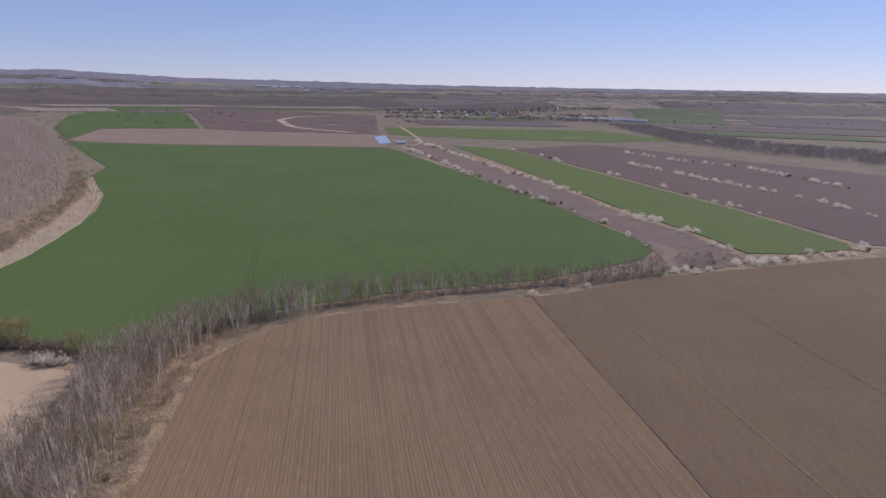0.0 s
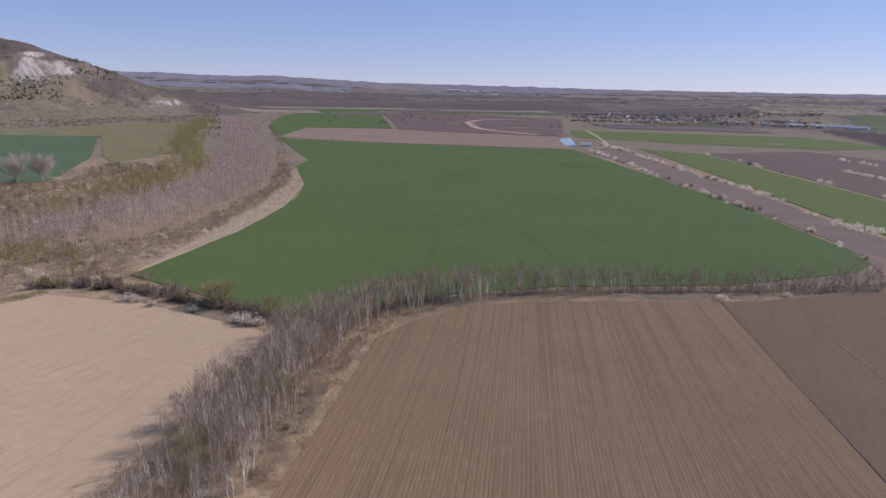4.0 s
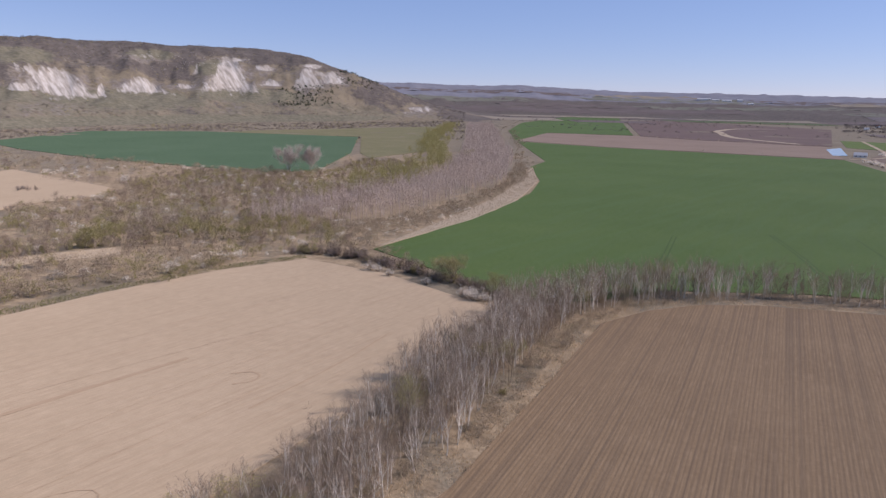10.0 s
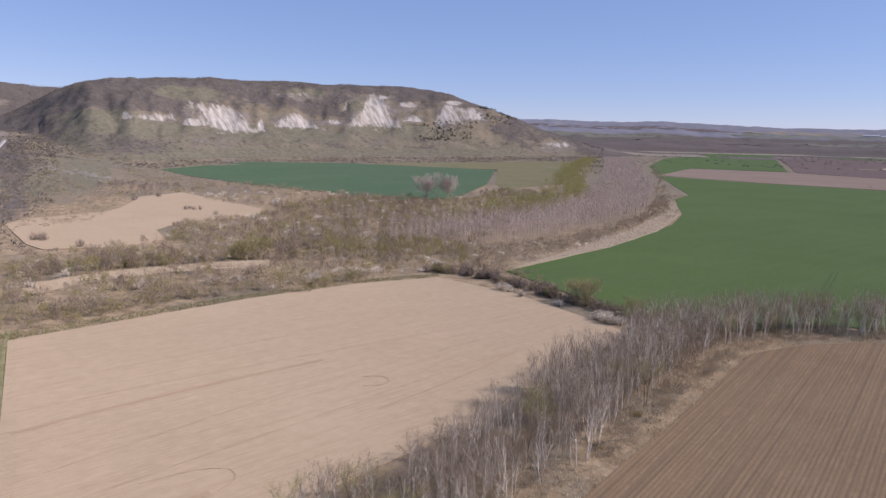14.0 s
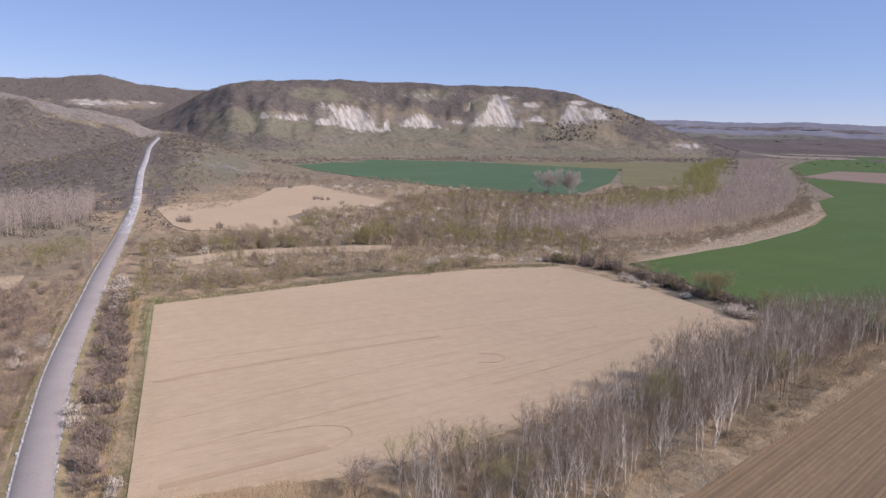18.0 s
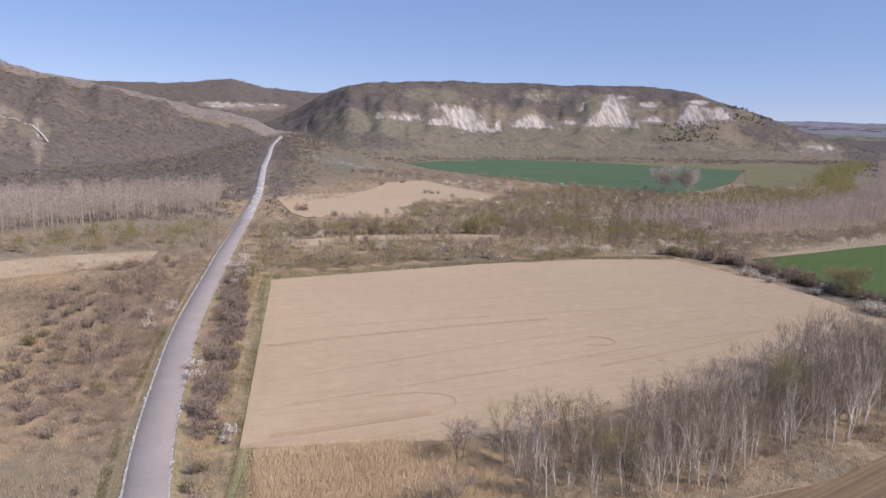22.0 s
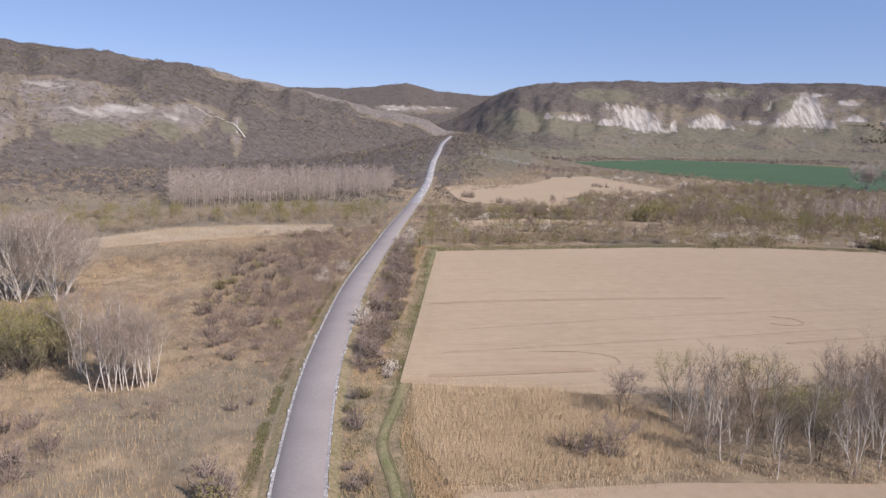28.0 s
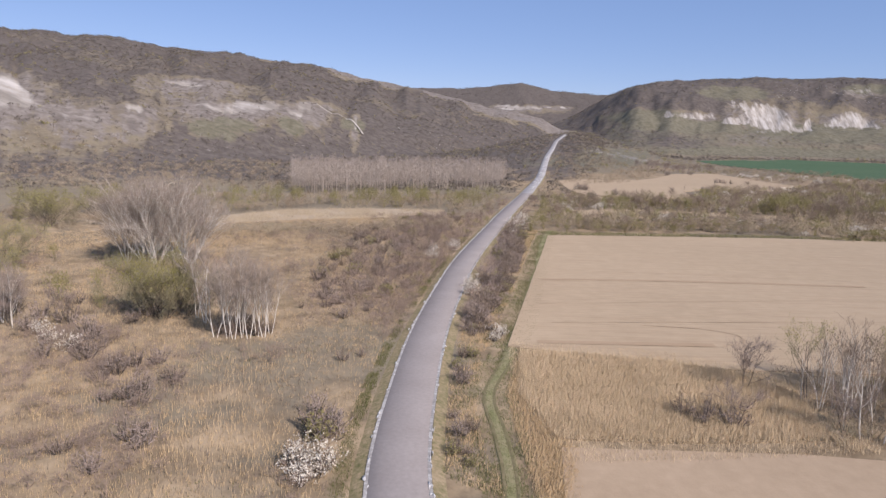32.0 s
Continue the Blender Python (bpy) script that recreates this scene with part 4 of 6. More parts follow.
def thin_tree(seed, h, spread, n, w):
    """A far tree: a slim stem and slivers for boughs."""
    g = np.random.default_rng(seed)
    f = g.uniform(.22, 1, n)
    a = g.uniform(0, 6.28, n)
    q = spread * .5 * (1.1 - f * .75) * np.sqrt(g.random(n))
    p0 = np.c_[np.cos(a) * q, np.sin(a) * q, f * h]
    ln = spread * (1.1 - f * .7) * g.uniform(.35, .9, n)
    p1 = p0 + np.c_[g.normal(size=(n, 2)) * .8, g.uniform(.05, .85, n)] * ln[:, None]
    return join([tubes([[0, 0, -.3]], [[g.normal() * .3, g.normal() * .3, h]], .13, .03), slivers(p0, p1, w, g)])


FAR_TREES = [thin_tree(370 + i, 12, 4.4, 60, .085) for i in range(6)]


# ---- shelter belt between the tan and the ploughed field ----
rng = np.random.default_rng(11)
BELT_TREES = [(-83, 54), (-64.5, 48.5), (-59.5, 60), (-58.5, 80), (-60.5, 105), (-66, 130), (-70, 165), (-72, 195), (-64, 217), (-48, 235), (-28, 248), (-32, 258), (-55, 247), (-74, 226), (-88, 205), (-90, 180), (-86, 140), (-83, 100), (-82, 70)]
BELT = [(-83, 54), (-64.5, 48.5), (-59.5, 60), (-58, 80), (-57.5, 105), (-59.5, 130), (-62.5, 165), (-65.5, 195), (-58.5, 217), (-45, 234.5), (-28, 247), (-32, 258), (-55, 247), (-74, 226), (-86, 205), (-88, 180), (-84, 140), (-81, 100), (-81, 70)]
for x, y in zip(*strew(BELT_TREES, 225, rng)):
    plant("birch_tree", x, y, rng.uniform(.74, 1.08) * np.interp(y, [50, 75, 140], [.64, .70, .98]))
for x, y in zip(*strew(BELT, 24, rng)):
    plant("slim_willow" if rng.random() < .75 else "green_bush", x, y, rng.uniform(.6, .95))
INNER = [(-82, 58), (-67, 54), (-63, 80), (-63, 105), (-65, 130), (-68, 165), (-71, 195), (-63, 219), (-49, 237), (-34, 250), (-55, 247), (-74, 226), (-86, 205), (-88, 180), (-84, 140), (-81, 100), (-81, 70)]
x, y = strew(INNER, 480, rng)
BIRCH = [forked_tree(180 + i, 11.5, 1, lean=.10, low=.30, girth=.0138, fork=(13, 34), twigs=7, twig_w=.03, twig_len=.95, kids=(8, 2), pale=2) for i in range(4)]
bx, by = strew(BELT_TREES, 190, rng)
bk = rng.uniform(.74, 1.08, 190) * np.interp(by, [50, 75, 140], [.64, .70, .98])
for k, (nm, m, lab) in enumerate((("belt_stems", BARK_WHITE, "white stems deep in the shelter belt"), ("belt_twigs", TWIG_GREY, "grey-brown twigs deep in the shelter belt"))):
    stuff(nm, spread_copies([b[k] for b in BIRCH], bx, by, land(bx, by), bk, np.random.default_rng(12)), m, lab, "trees")
stuff("belt_saplings", spread_copies(SAPLINGS, x, y, land(x, y), rng.uniform(.5, .95, len(x)), rng), TWIG_MIX, "dense grey-brown saplings filling the shelter belt", "saplings")
far_belt = smooth_line([(-30, 252), (-6, 263), (43, 277), (80, 288), (118, 301)], 2.2)
for x, y in far_belt:
    for _ in range(1):
        plant("birch_tree", x + rng.normal() * 2.5, y + rng.normal() * 2.5 + 2, rng.uniform(.5, .8) if x > 20 else rng.uniform(.65, .95))
x, y = strew([(-60.5, 105), (-57.5, 105), (-59.5, 130), (-62.5, 165), (-65.5, 195), (-58.5, 217), (-45, 234.5), (-48, 236), (-64, 219), (-72, 195), (-70, 165), (-66, 130)], 110, rng)
stuff("belt_edge_bushes", spread_copies(MID_GREEN, x, y, land(x, y), rng.uniform(.35, .9, len(x)), rng), SCRUB, "brown and olive bushes along the belt's sunny side", "scrub")
x, y = strew(BELT, 760, rng)
q = np.repeat(far_belt, 3, 0) + rng.normal(size=(len(far_belt) * 3, 2)) * [1, 1.6]
x, y = np.r_[x, q[:, 0]], np.r_[y, q[:, 1]]
stuff("belt_undergrowth", spread_copies(NEAR_BUSHES, x, y, land(x, y), rng.uniform(.6, 1.45, len(x)), rng), SCRUB, "brown undergrowth beneath the shelter belt", "scrub")
q = np.repeat(far_belt, 3, 0) + rng.normal(size=(len(far_belt) * 3, 2)) * [1.5, 2.6] + [0, 1.5]
stuff("far_belt_saplings", spread_copies(SAPLINGS, q[:, 0], q[:, 1], land(q[:, 0], q[:, 1]), np.interp(q[:, 0], [-30, 20, 118], [.95, .8, .62]) * rng.uniform(.8, 1.1, len(q)), rng), TWIG_MIX, "dense saplings along the wheat's edge", "saplings")

# ---- scrub and plantations, too many to count ----
SCRUBLAND = [(-224, 50), (-330, 82), (-350, 105), (-340, 150), (-425, 215), (-430, 285), (-470, 310), (-500, 400), (-450, 436), (-415, 480), (-470, 600), (-390, 600), (-330, 470), (-250, 300), (-200, 245), (-190, 232), (-205, 212), (-224, 130)]
CLEARING = [(-270, 72), (-281, 107), (-274, 139), (-261, 168), (-275, 178), (-288, 146), (-296, 112), (-290, 80)]


def valley(n, lo, hi, seed, gaps=.36, grain=16):
    """Points of the scrubland, with open gaps and the clearing left free, and a size for each."""
    g = np.random.default_rng(seed)
    x, y = strew(SCRUBLAND, n, g)
    f = noise2(x / grain, y / grain, seed)
    ok = (f > gaps) & ~inside(CLEARING, x, y)
    for o in (FIELD_12, FIELD_11):
        ok &= ~inside(o, x, y)
    x, y, f = x[ok], y[ok], f[ok]
    return x, y, (lo + (hi - lo) * g.random(len(x)) ** 1.6) * (.75 + .6 * f)


def scatter(name, shapes, x, y, size, mat, label, category="scrub"):
    stuff(name, spread_copies(shapes, x, y, land(x, y), size, np.random.default_rng(len(x))), mat, label, category)


scatter("bare_scrub", MID_BUSHES, *valley(2600, .7, 2.3, 611, .33), SCRUB, "tangled bare scrub on the valley floor")
scatter("budding_scrub", MID_GREEN, *valley(1100, .6, 2.2, 612, .42), SCRUB_GREEN, "olive-green budding scrub on the valley floor")
scatter("blossoming_scrub", MID_BLOSSOM, *valley(420, .6, 1.9, 613, .45), BLOSSOM, "scattered white-blossoming blackthorn")
scatter("scrub_saplings", FAR_TREES, *valley(420, .3, .7, 614, .5), TWIG_MIX, "thin grey saplings standing in the scrub", "saplings")
scatter("valley_trees", ROUND_TREES, *valley(720, .4, 1.1, 615, .42, 40), TWIG_MIX, "rounded bare trees on the valley floor", "trees")
scatter("valley_willows", ROUND_WILLOWS, *valley(640, .4, 1.05, 616, .44, 50), SCRUB_GREEN, "rounded olive willows on the valley floor", "trees")


def row(line, n, wide, seed):
    """n points scattered along a line."""
    g = np.random.default_rng(seed)
    p = smooth_line(line, 2.0)
    q = p[g.integers(0, len(p), n)] + g.normal(size=(n, 2)) * wide
    return q[:, 0], q[:, 1], g.uniform(.6, 1.2, n)


WOOD_ROW = [(-304, 73), (-305, 92), (-302, 115), (-294, 136), (-288, 154), (-284, 170), (-266, 192)]
x, y, k = row(WOOD_ROW, 60, 2.5, 621)
scatter("wood_row", ROUND_TREES, x, y, k * .95, TWIG_MIX, "row of bare rounded trees behind a clearing", "trees")
x, y, k = row(WOOD_ROW, 42, 3.0, 622)
scatter("willow_row", ROUND_WILLOWS, x, y, k * .9, SCRUB_GREEN, "row of olive willows behind a clearing", "trees")
x, y, k = row([(-284, 165), (-312, 208), (-278, 212), (-254, 226), (-256, 248)], 46, 7, 623)
scatter("willow_stand", ROUND_WILLOWS, x, y, k * 1.25, SCRUB_GREEN, "stand of tall olive willows before the plantation", "trees")
x, y, k = row([(-290, 180), (-300, 215), (-276, 220), (-262, 240)], 22, 8, 624)
scatter("pale_stand", ROUND_TREES, x, y, k * 1.35, TWIG_GREY, "pale bare trees among willows", "trees")
NEAR_BAND = [(-233, 62), (-228, 85), (-229, 110), (-224, 132), (-215, 165), (-212, 185)]
x, y, k = row(NEAR_BAND, 130, 5, 625)
scatter("band_bushes", MID_BUSHES, x - 4, y, k * 1.7, SCRUB, "thick bare bushes along the tan field")
x, y, k = row(NEAR_BAND, 60, 4, 626)
scatter("band_green_bushes", MID_GREEN, x - 3, y, k * 1.5, SCRUB_GREEN, "budding bushes along the tan field")
for x, y, k in ((-240, 50, 1.7), (-237, 47, 1.4), (-284, 80, 1.4), (-243, 88, 1.3), (-246, 91, 1.2), (-255, 107, 1.7), (-258, 111, 1.4), (-239, 140, 1.5), (-219, 161, 1.9), (-222, 165, 1.5), (-243, 132, 1.3), (-244, 75, 1.0), (-260, 118, 1.1), (-228, 172, 1.4), (-215, 172, 1.1), (-410, 255, 2.2), (-478, 316, 2.4), (-500, 330, 2.2)):
    plant("blossom_bush", x, y, k)
x, y, k = row([(-535, 300), (-470, 315), (-449, 331), (-453, 378), (-424, 392), (-410, 430)], 90, 8, 627)
scatter("pale_edge_bushes", FAR_BUSHES, x, y, k * 2.0, TWIG_GREY, "pale grey bushes below the wheat field")
x, y, k = row([(-640, 330), (-700, 395), (-600, 420), (-520, 424), (-462, 436)], 80, 7, 628)
scatter("wheat_edge_bushes", FAR_BUSHES, x, y, k * 2.2, SCRUB, "brown bushes along the lower wheat edge")
x, y, k = row([(-535, 310), (-600, 345), (-560, 400), (-480, 420), (-430, 400), (-400, 470)], 60, 14, 629)
scatter("edge_blossom", MID_BLOSSOM, x, y, k * 1.6, BLOSSOM, "blossoming bushes below the wheat field")
x, y, k = row([(-760, 300), (-800, 295), (-850, 285), (-880, 300)], 26, 9, 630)
scatter("blossom_mounds", MID_BLOSSOM, x, y, k * 2.6, DULL_BLOSSOM, "large whitish blossoming thickets in the side valley")
x, y, k = row([(-660, 330), (-720, 300), (-690, 270), (-640, 290)], 40, 12, 631)
scatter("valley_copse", ROUND_TREES, x, y, k * 1.2, TWIG_BROWN, "dark bare copse behind the small tan field", "trees")
x, y = strew([(-190, 240), (-236, 262), (-224, 300), (-221, 340), (-246, 490), (-330, 690), (-300, 645), (-250, 545), (-226, 455), (-206, 372), (-194, 300)], 560, rng)
stuff("bank_scrub", spread_copies(MID_BUSHES, x, y, land(x, y), rng.uniform(.7, 1.9, len(x)), rng), SCRUB, "bare bushes between plantation and river bank", "scrub")
x, y = strew([(-190, 240), (-236, 262), (-224, 300), (-221, 340), (-206, 372), (-194, 300)], 60, rng)
stuff("bank_blossom", spread_copies(MID_BLOSSOM, x, y, land(x, y), rng.uniform(.6, 1.3, len(x)), rng), BLOSSOM, "white-blossoming bushes near the river bank", "scrub")
x, y, k = row([(-206, 236), (-186, 238), (-168, 231), (-150, 224)], 46, 3.0, 632)
scatter("wheat_tip_bushes", MID_BUSHES, x, y, k * 1.3, SCRUB, "brown bushes at the tip of the wheat field")
PLANTATION = [(-262, 240), (-236, 270), (-226, 300), (-223, 340), (-250, 500), (-335, 690), (-870, 1650), (-905, 1580), (-385, 660), (-322, 520), (-295, 420), (-296, 330), (-280, 258)]
gx, gy = np.meshgrid(np.arange(-1000, 1000, 3.6), np.arange(-1900, 1900, 8.0))
gx, gy = (gx + rng.normal(size=gx.shape) * .5).ravel(), (gy + rng.normal(size=gy.shape) * .7).ravel()
rows_x, rows_y = gx * .9 - gy * .436, gx * .436 + gy * .9
ok = inside(PLANTATION, rows_x, rows_y) & ((np.hypot(rows_x, rows_y) < 900) | (rng.random(len(gx)) < .6))
rows_x, rows_y = rows_x[ok], rows_y[ok]
stuff("poplar_plantation", spread_copies(FAR_TREES, rows_x, rows_y, land(rows_x, rows_y), rng.uniform(.95, 1.25, len(rows_x)), rng), TWIG_PINK, "leafless pinkish-brown poplar plantation", "plantation")
WEST_PLANTATION = [(-345, -42), (-412, 70), (-520, 95), (-470, -60)]
x, y = strew(WEST_PLANTATION, 1300, rng)
stuff("pale_plantation", spread_copies(FAR_TREES, x, y, land(x, y), rng.uniform(.8, 1.35, len(x)), rng), TWIG_PALE, "pale leafless plantation below the hill", "plantation")
for line, n, wid, size in (([(-312, 330), (-314, 420), (-342, 515), (-398, 640), (-560, 870), (-735, 1180), (-940, 1560)], 300, 22, 1.9), ([(-213, 345), (-240, 500), (-300, 640), (-335, 710), (-520, 1080), (-700, 1424)], 260, 9, 1.6)):
    p = smooth_line(line, 3.0)
    q = p[rng.integers(0, len(p), n)] + rng.normal(size=(n, 2)) * wid * .5
    green = wid > 20
    stuff("riverside_willows" if green else "riverside_scrub", spread_copies(ROUND_WILLOWS if green else FAR_BUSHES, q[:, 0], q[:, 1], land(q[:, 0], q[:, 1]), rng.uniform(.6, 1.2, n) * size, rng),
          WILLOW_LEAF if green else SCRUB, "yellow-green willows along the river" if green else "bare riverside bushes", "scrub")


# ---- scrub on the hills ----
def hill_scrub(name, a0, a1, r0, r1, n, mat, size, label, seed, dense):
    g = np.random.default_rng(seed)
    a, r = np.radians(g.uniform(a0, a1, n)), np.sqrt(g.uniform(r0 ** 2, r1 ** 2, n))
    x, y = -np.sin(a) * r, np.cos(a) * r
    z = land(x, y)
    rock, turf, scree = bareness(x, y, z)
    crest = straw_crest(x, y)
    ok = (noise2(x / 70, y / 70, seed) + g.normal(size=n) * .08 > dense) & (rock < .5) & (turf < .3 + .6 * g.random(n)) & (z > -.5) & off_road(x, y, 8) & (g.random(n) > scree * .8) & (g.random(n) > crest * .92)
    for f in FIELD_OUTLINES:
        ok &= ~inside(f, x, y)
    x, y, z = x[ok], y[ok], z[ok]
    stuff(name, spread_copies(FAR_CLUMPS, x, y, z - .2, g.uniform(.6, 1.5, len(x)) * size, g), mat, label, "scrub")


FIELD_OUTLINES = [[(v.co.x, v.co.y) for v in o.data.vertices][:len(o.data.vertices) // 2] for o in scene.objects if o.name in ("field_11", "field_12", "meadow")]
hill_scrub("hill_scrub", 30, 75, 1150, 2700, 26000, SCRUB_HILL, 3.3, "brown leafless scrub on the chalk hill", 401, .38)
hill_scrub("hill_thicket", 72, 122, 380, 1700, 30000, SCRUB_WEST, 2.8, "brown leafless scrub on the western hill", 402, .29)
hill_scrub("hill_green_scrub", 30, 122, 600, 2500, 13000, SCRUB_GREEN, 3.4, "budding olive scrub on the slopes", 403, .50)
hill_scrub("far_scrub", 62, 92, 2300, 3400, 3500, SCRUB_HILL, 6.0, "leafless woods on the far range", 404, .35)
hill_scrub("foot_scrub", 40, 84, 480, 1500, 5000, SCRUB, 2.8, "bushes at the foot of the hills", 405, .52)


# ---- road: pale far stretch, patches, broken edges, dirt track ----
PALE_ROAD = material("pale_patched_road", [(.25, .235, .22), (.33, .312, .29), (.47, .445, .415)], 14, 2.5)
ribbon("road_2", ROAD[12:], (-3.1, -2.95, 0, 2.95, 3.1), (-.5, .18, .24, .18, -.5), PALE_ROAD, "paler patched stretch of the country road", "road", road_level)
centre = smooth_line(ROAD, 1.0)
tang = np.gradient(centre, axis=0)
tang /= np.linalg.norm(tang, axis=1, keepdims=True)
side_way = np.c_[-tang[:, 1], tang[:, 0]]
rng = np.random.default_rng(31)


def slabs(n, lo, hi, across, long, wide, lift, mat, name, label, category):
    """Thin uneven slabs lying along the road."""
    out = []
    far = np.hypot(centre[:, 0], centre[:, 1])
    pool = np.nonzero((far > lo) & (far < hi))[0]
    for _ in range(n):
        i = rng.choice(pool)
        o = across(rng)
        l, w = long * rng.uniform(.4, 1.3), wide * rng.uniform(.4, 1.3)
        m = rng.integers(5, 8)
        a = np.sort(rng.uniform(0, 6.28, m))
        p = centre[i] + side_way[i] * o
        xy = p + np.outer(np.cos(a) * l * .5, tang[i]) + np.outer(np.sin(a) * w * .5, side_way[i])
        z = road_level(np.array([p[0]]), np.array([p[1]]))[0] + .245
        top = np.c_[xy, np.full(m, z + lift)]
        bot = np.c_[xy, np.full(m, z - .12)]
        k = np.arange(m)
        j = (k + 1) % m
        f = np.vstack([np.stack([np.zeros(m - 2, int), k[1:-1], k[2:]], 1), np.stack([k, k + m, j + m], 1), np.stack([k, j + m, j], 1)])
        out.append((np.vstack([top, bot]), f))
    return stuff(name, join(out), mat, label, category)


slabs(420, 45, 420, lambda g: 2.95 * (1 if g.random() < .5 else -1) + g.normal() * .12, 1.1, .28, .012, CONCRETE, "road_edge_fragments", "pale crumbled fragments along the road edges", "rubble")
slabs(260, 400, 1450, lambda g: g.uniform(-2.2, 2.2), 9.0, 1.8, .015, CONCRETE, "road_patches", "pale worn patches on the far road", "road patch")
EDGE = material("chalky_road_edge", [(.22, .20, .18), (.31, .29, .26), (.52, .50, .455)], 2.0, .5)
for n, o in enumerate((-2.84, 2.84)):
    ribbon("road_edge_%d" % (n + 1), ROAD[:13], (o - .17, o, o + .17), (.194, .2, .194), EDGE, "chalky worn edge line of the road", "road edge", road_level)

SHOULDER = material("mixed_shoulder_grass", [(.125, .12, .05), (.20, .17, .085), (.29, .225, .13), (.36, .28, .17)], 4.0, .5, bump=.1, bump_size=.3)
for n, o in enumerate((-1, 1)):
    ribbon("road_shoulder_%d" % (n + 1), ROAD[:14], tuple(o * k for k in (3.04, 3.3, 3.8, 4.6)), (.10, .02, -.14, -.48), SHOULDER, "sloping grassy road shoulder", "road shoulder", road_level)

TRACK = [(-40, 9), (-57, 12.8), (-69, 13.8), (-80, 14.3), (-92, 18.5), (-109, 23.5), (-144, 33.5), (-199, 48.5), (-226, 57)]
flat = lambda x, y: np.zeros_like(x)
ribbon("verge", TRACK, (-1.3, -.8, 0, .8, 1.3), (-.4, -.08, .01, -.08, -.4), GRASS, "green grassy strip along the farm track", "verge", flat)
RUT = material("rut_soil", [(.115, .105, .05), (.17, .145, .075), (.24, .19, .11)], 2, .4)
for n, o in enumerate((-.6, .6)):
    ribbon("track_rut_%d" % (n + 1), TRACK[:5], (o - .18, o, o + .18), (-.02, .015, -.02), RUT, "worn wheel rut of the farm track", "track", flat)

# tyre marks on the tan field
MARK = material("damp_track_soil", [(.335, .241, .148), (.362, .261, .161), (.385, .28, .174)], 6, .8)
for n, (line, w) in enumerate((([(-147, 36), (-146.3, 58), (-144, 82), (-141, 107)], .75), ([(-101, 25), (-100, 38), (-99, 52)], .8), ([(-98.5, 53), (-100, 57), (-104, 58.5), (-108, 54), (-110, 45)], .11), ([(-124, 106), (-121, 109.5), (-117.5, 109), (-116.5, 105.5), (-119, 102)], .3),
                               ([(-158, 40), (-150, 90), (-138, 150), (-130, 190)], .05), ([(-112, 30), (-112, 80), (-112, 130), (-108, 170)], .05), ([(-125, 30), (-128, 95), (-124, 150)], .05), ([(-172, 60), (-165, 120), (-158, 180)], .05), ([(-106, 95), (-107, 125), (-110, 150)], .22))):
    ribbon("tyre_mark_%d" % (n + 1), line, (-w, 0, w), (.135, .14, .135), MARK, "darker tyre mark pressed into dry soil", "tyre mark", flat)
# wheelings in the wheat and on the dark field
WHEEL = material("wheat_wheeling", [(.038, .066, .022), (.055, .085, .03)], 6, 1)
for n, line in enumerate(([(-4, 279), (-20, 330), (-40, 385)], [(-2, 279), (-18, 330), (-38, 385)], [(-66, 258), (-72, 300), (-80, 350)], [(-64, 258), (-70, 300), (-78, 350)], [(30, 290), (15, 340), (-2, 400)])):
    ribbon("wheeling_%d" % (n + 1), line, (-.2, 0, .2), (.17, .175, .17), WHEEL, "dark tractor wheeling in the wheat", "tyre mark", flat)
ribbon("field_divide", [(50, 264), (57, 190), (63.2, 122), (68, 30), (72, -40)], (-.28, 0, .28), (.17, .10, .17), material("divide_soil", [(.11, .08, .056), (.17, .122, .085), (.21, .155, .11)], 3, .5), "dark open furrow between two ploughed fields", "furrow", flat)
for n, line in enumerate(([(128, 262), (131, 215), (134, 170), (138, 110)], [(78, 234), (84, 180), (89, 121), (93, 80)], [(185, 300), (200, 250), (215, 190)])):
    ribbon("harrow_mark_%d" % (n + 1), line, (-.45, 0, .45), (.14, .15, .14), RUT if n else SOIL_DARK, "faint wheel mark across dark soil", "tyre mark", flat)

# ---- marsh, reeds and dry grass beside the road ----
MARSH = [(-52, -4), (-88, 0), (-112, 4.5), (-147, 11.5), (-220, 29), (-255, 38), (-262, 10), (-245, -60), (-190, -110), (-120, -120), (-40, -70), (-30, -20)]
REEDBED = [(-97, 21.5), (-92, 41), (-87, 48), (-80, 53), (-66, 49), (-66, 32), (-67.5, 19.5), (-80, 18)]


def blades(poly, n, h, w, rng, patch=0, cut=.0, tuft=1):
    x, y = strew(poly, n, rng)
    if patch:
        ok = noise2(x / patch, y / patch, 91) + rng.normal(size=n) * .06 > cut
        x, y = x[ok], y[ok]
    x, y = np.repeat(x, tuft) + rng.normal(size=len(x) * tuft) * .18, np.repeat(y, tuft) + rng.normal(size=len(y) * tuft) * .18
    p0 = np.c_[x, y, np.full(len(x), -.15)]
    p1 = p0 + np.c_[rng.normal(size=(len(x), 2)) * h * .16 + [-.1 * h, .05 * h], h * rng.uniform(.6, 1.15, len(x))]
    return slivers(p0, p1, w, rng)


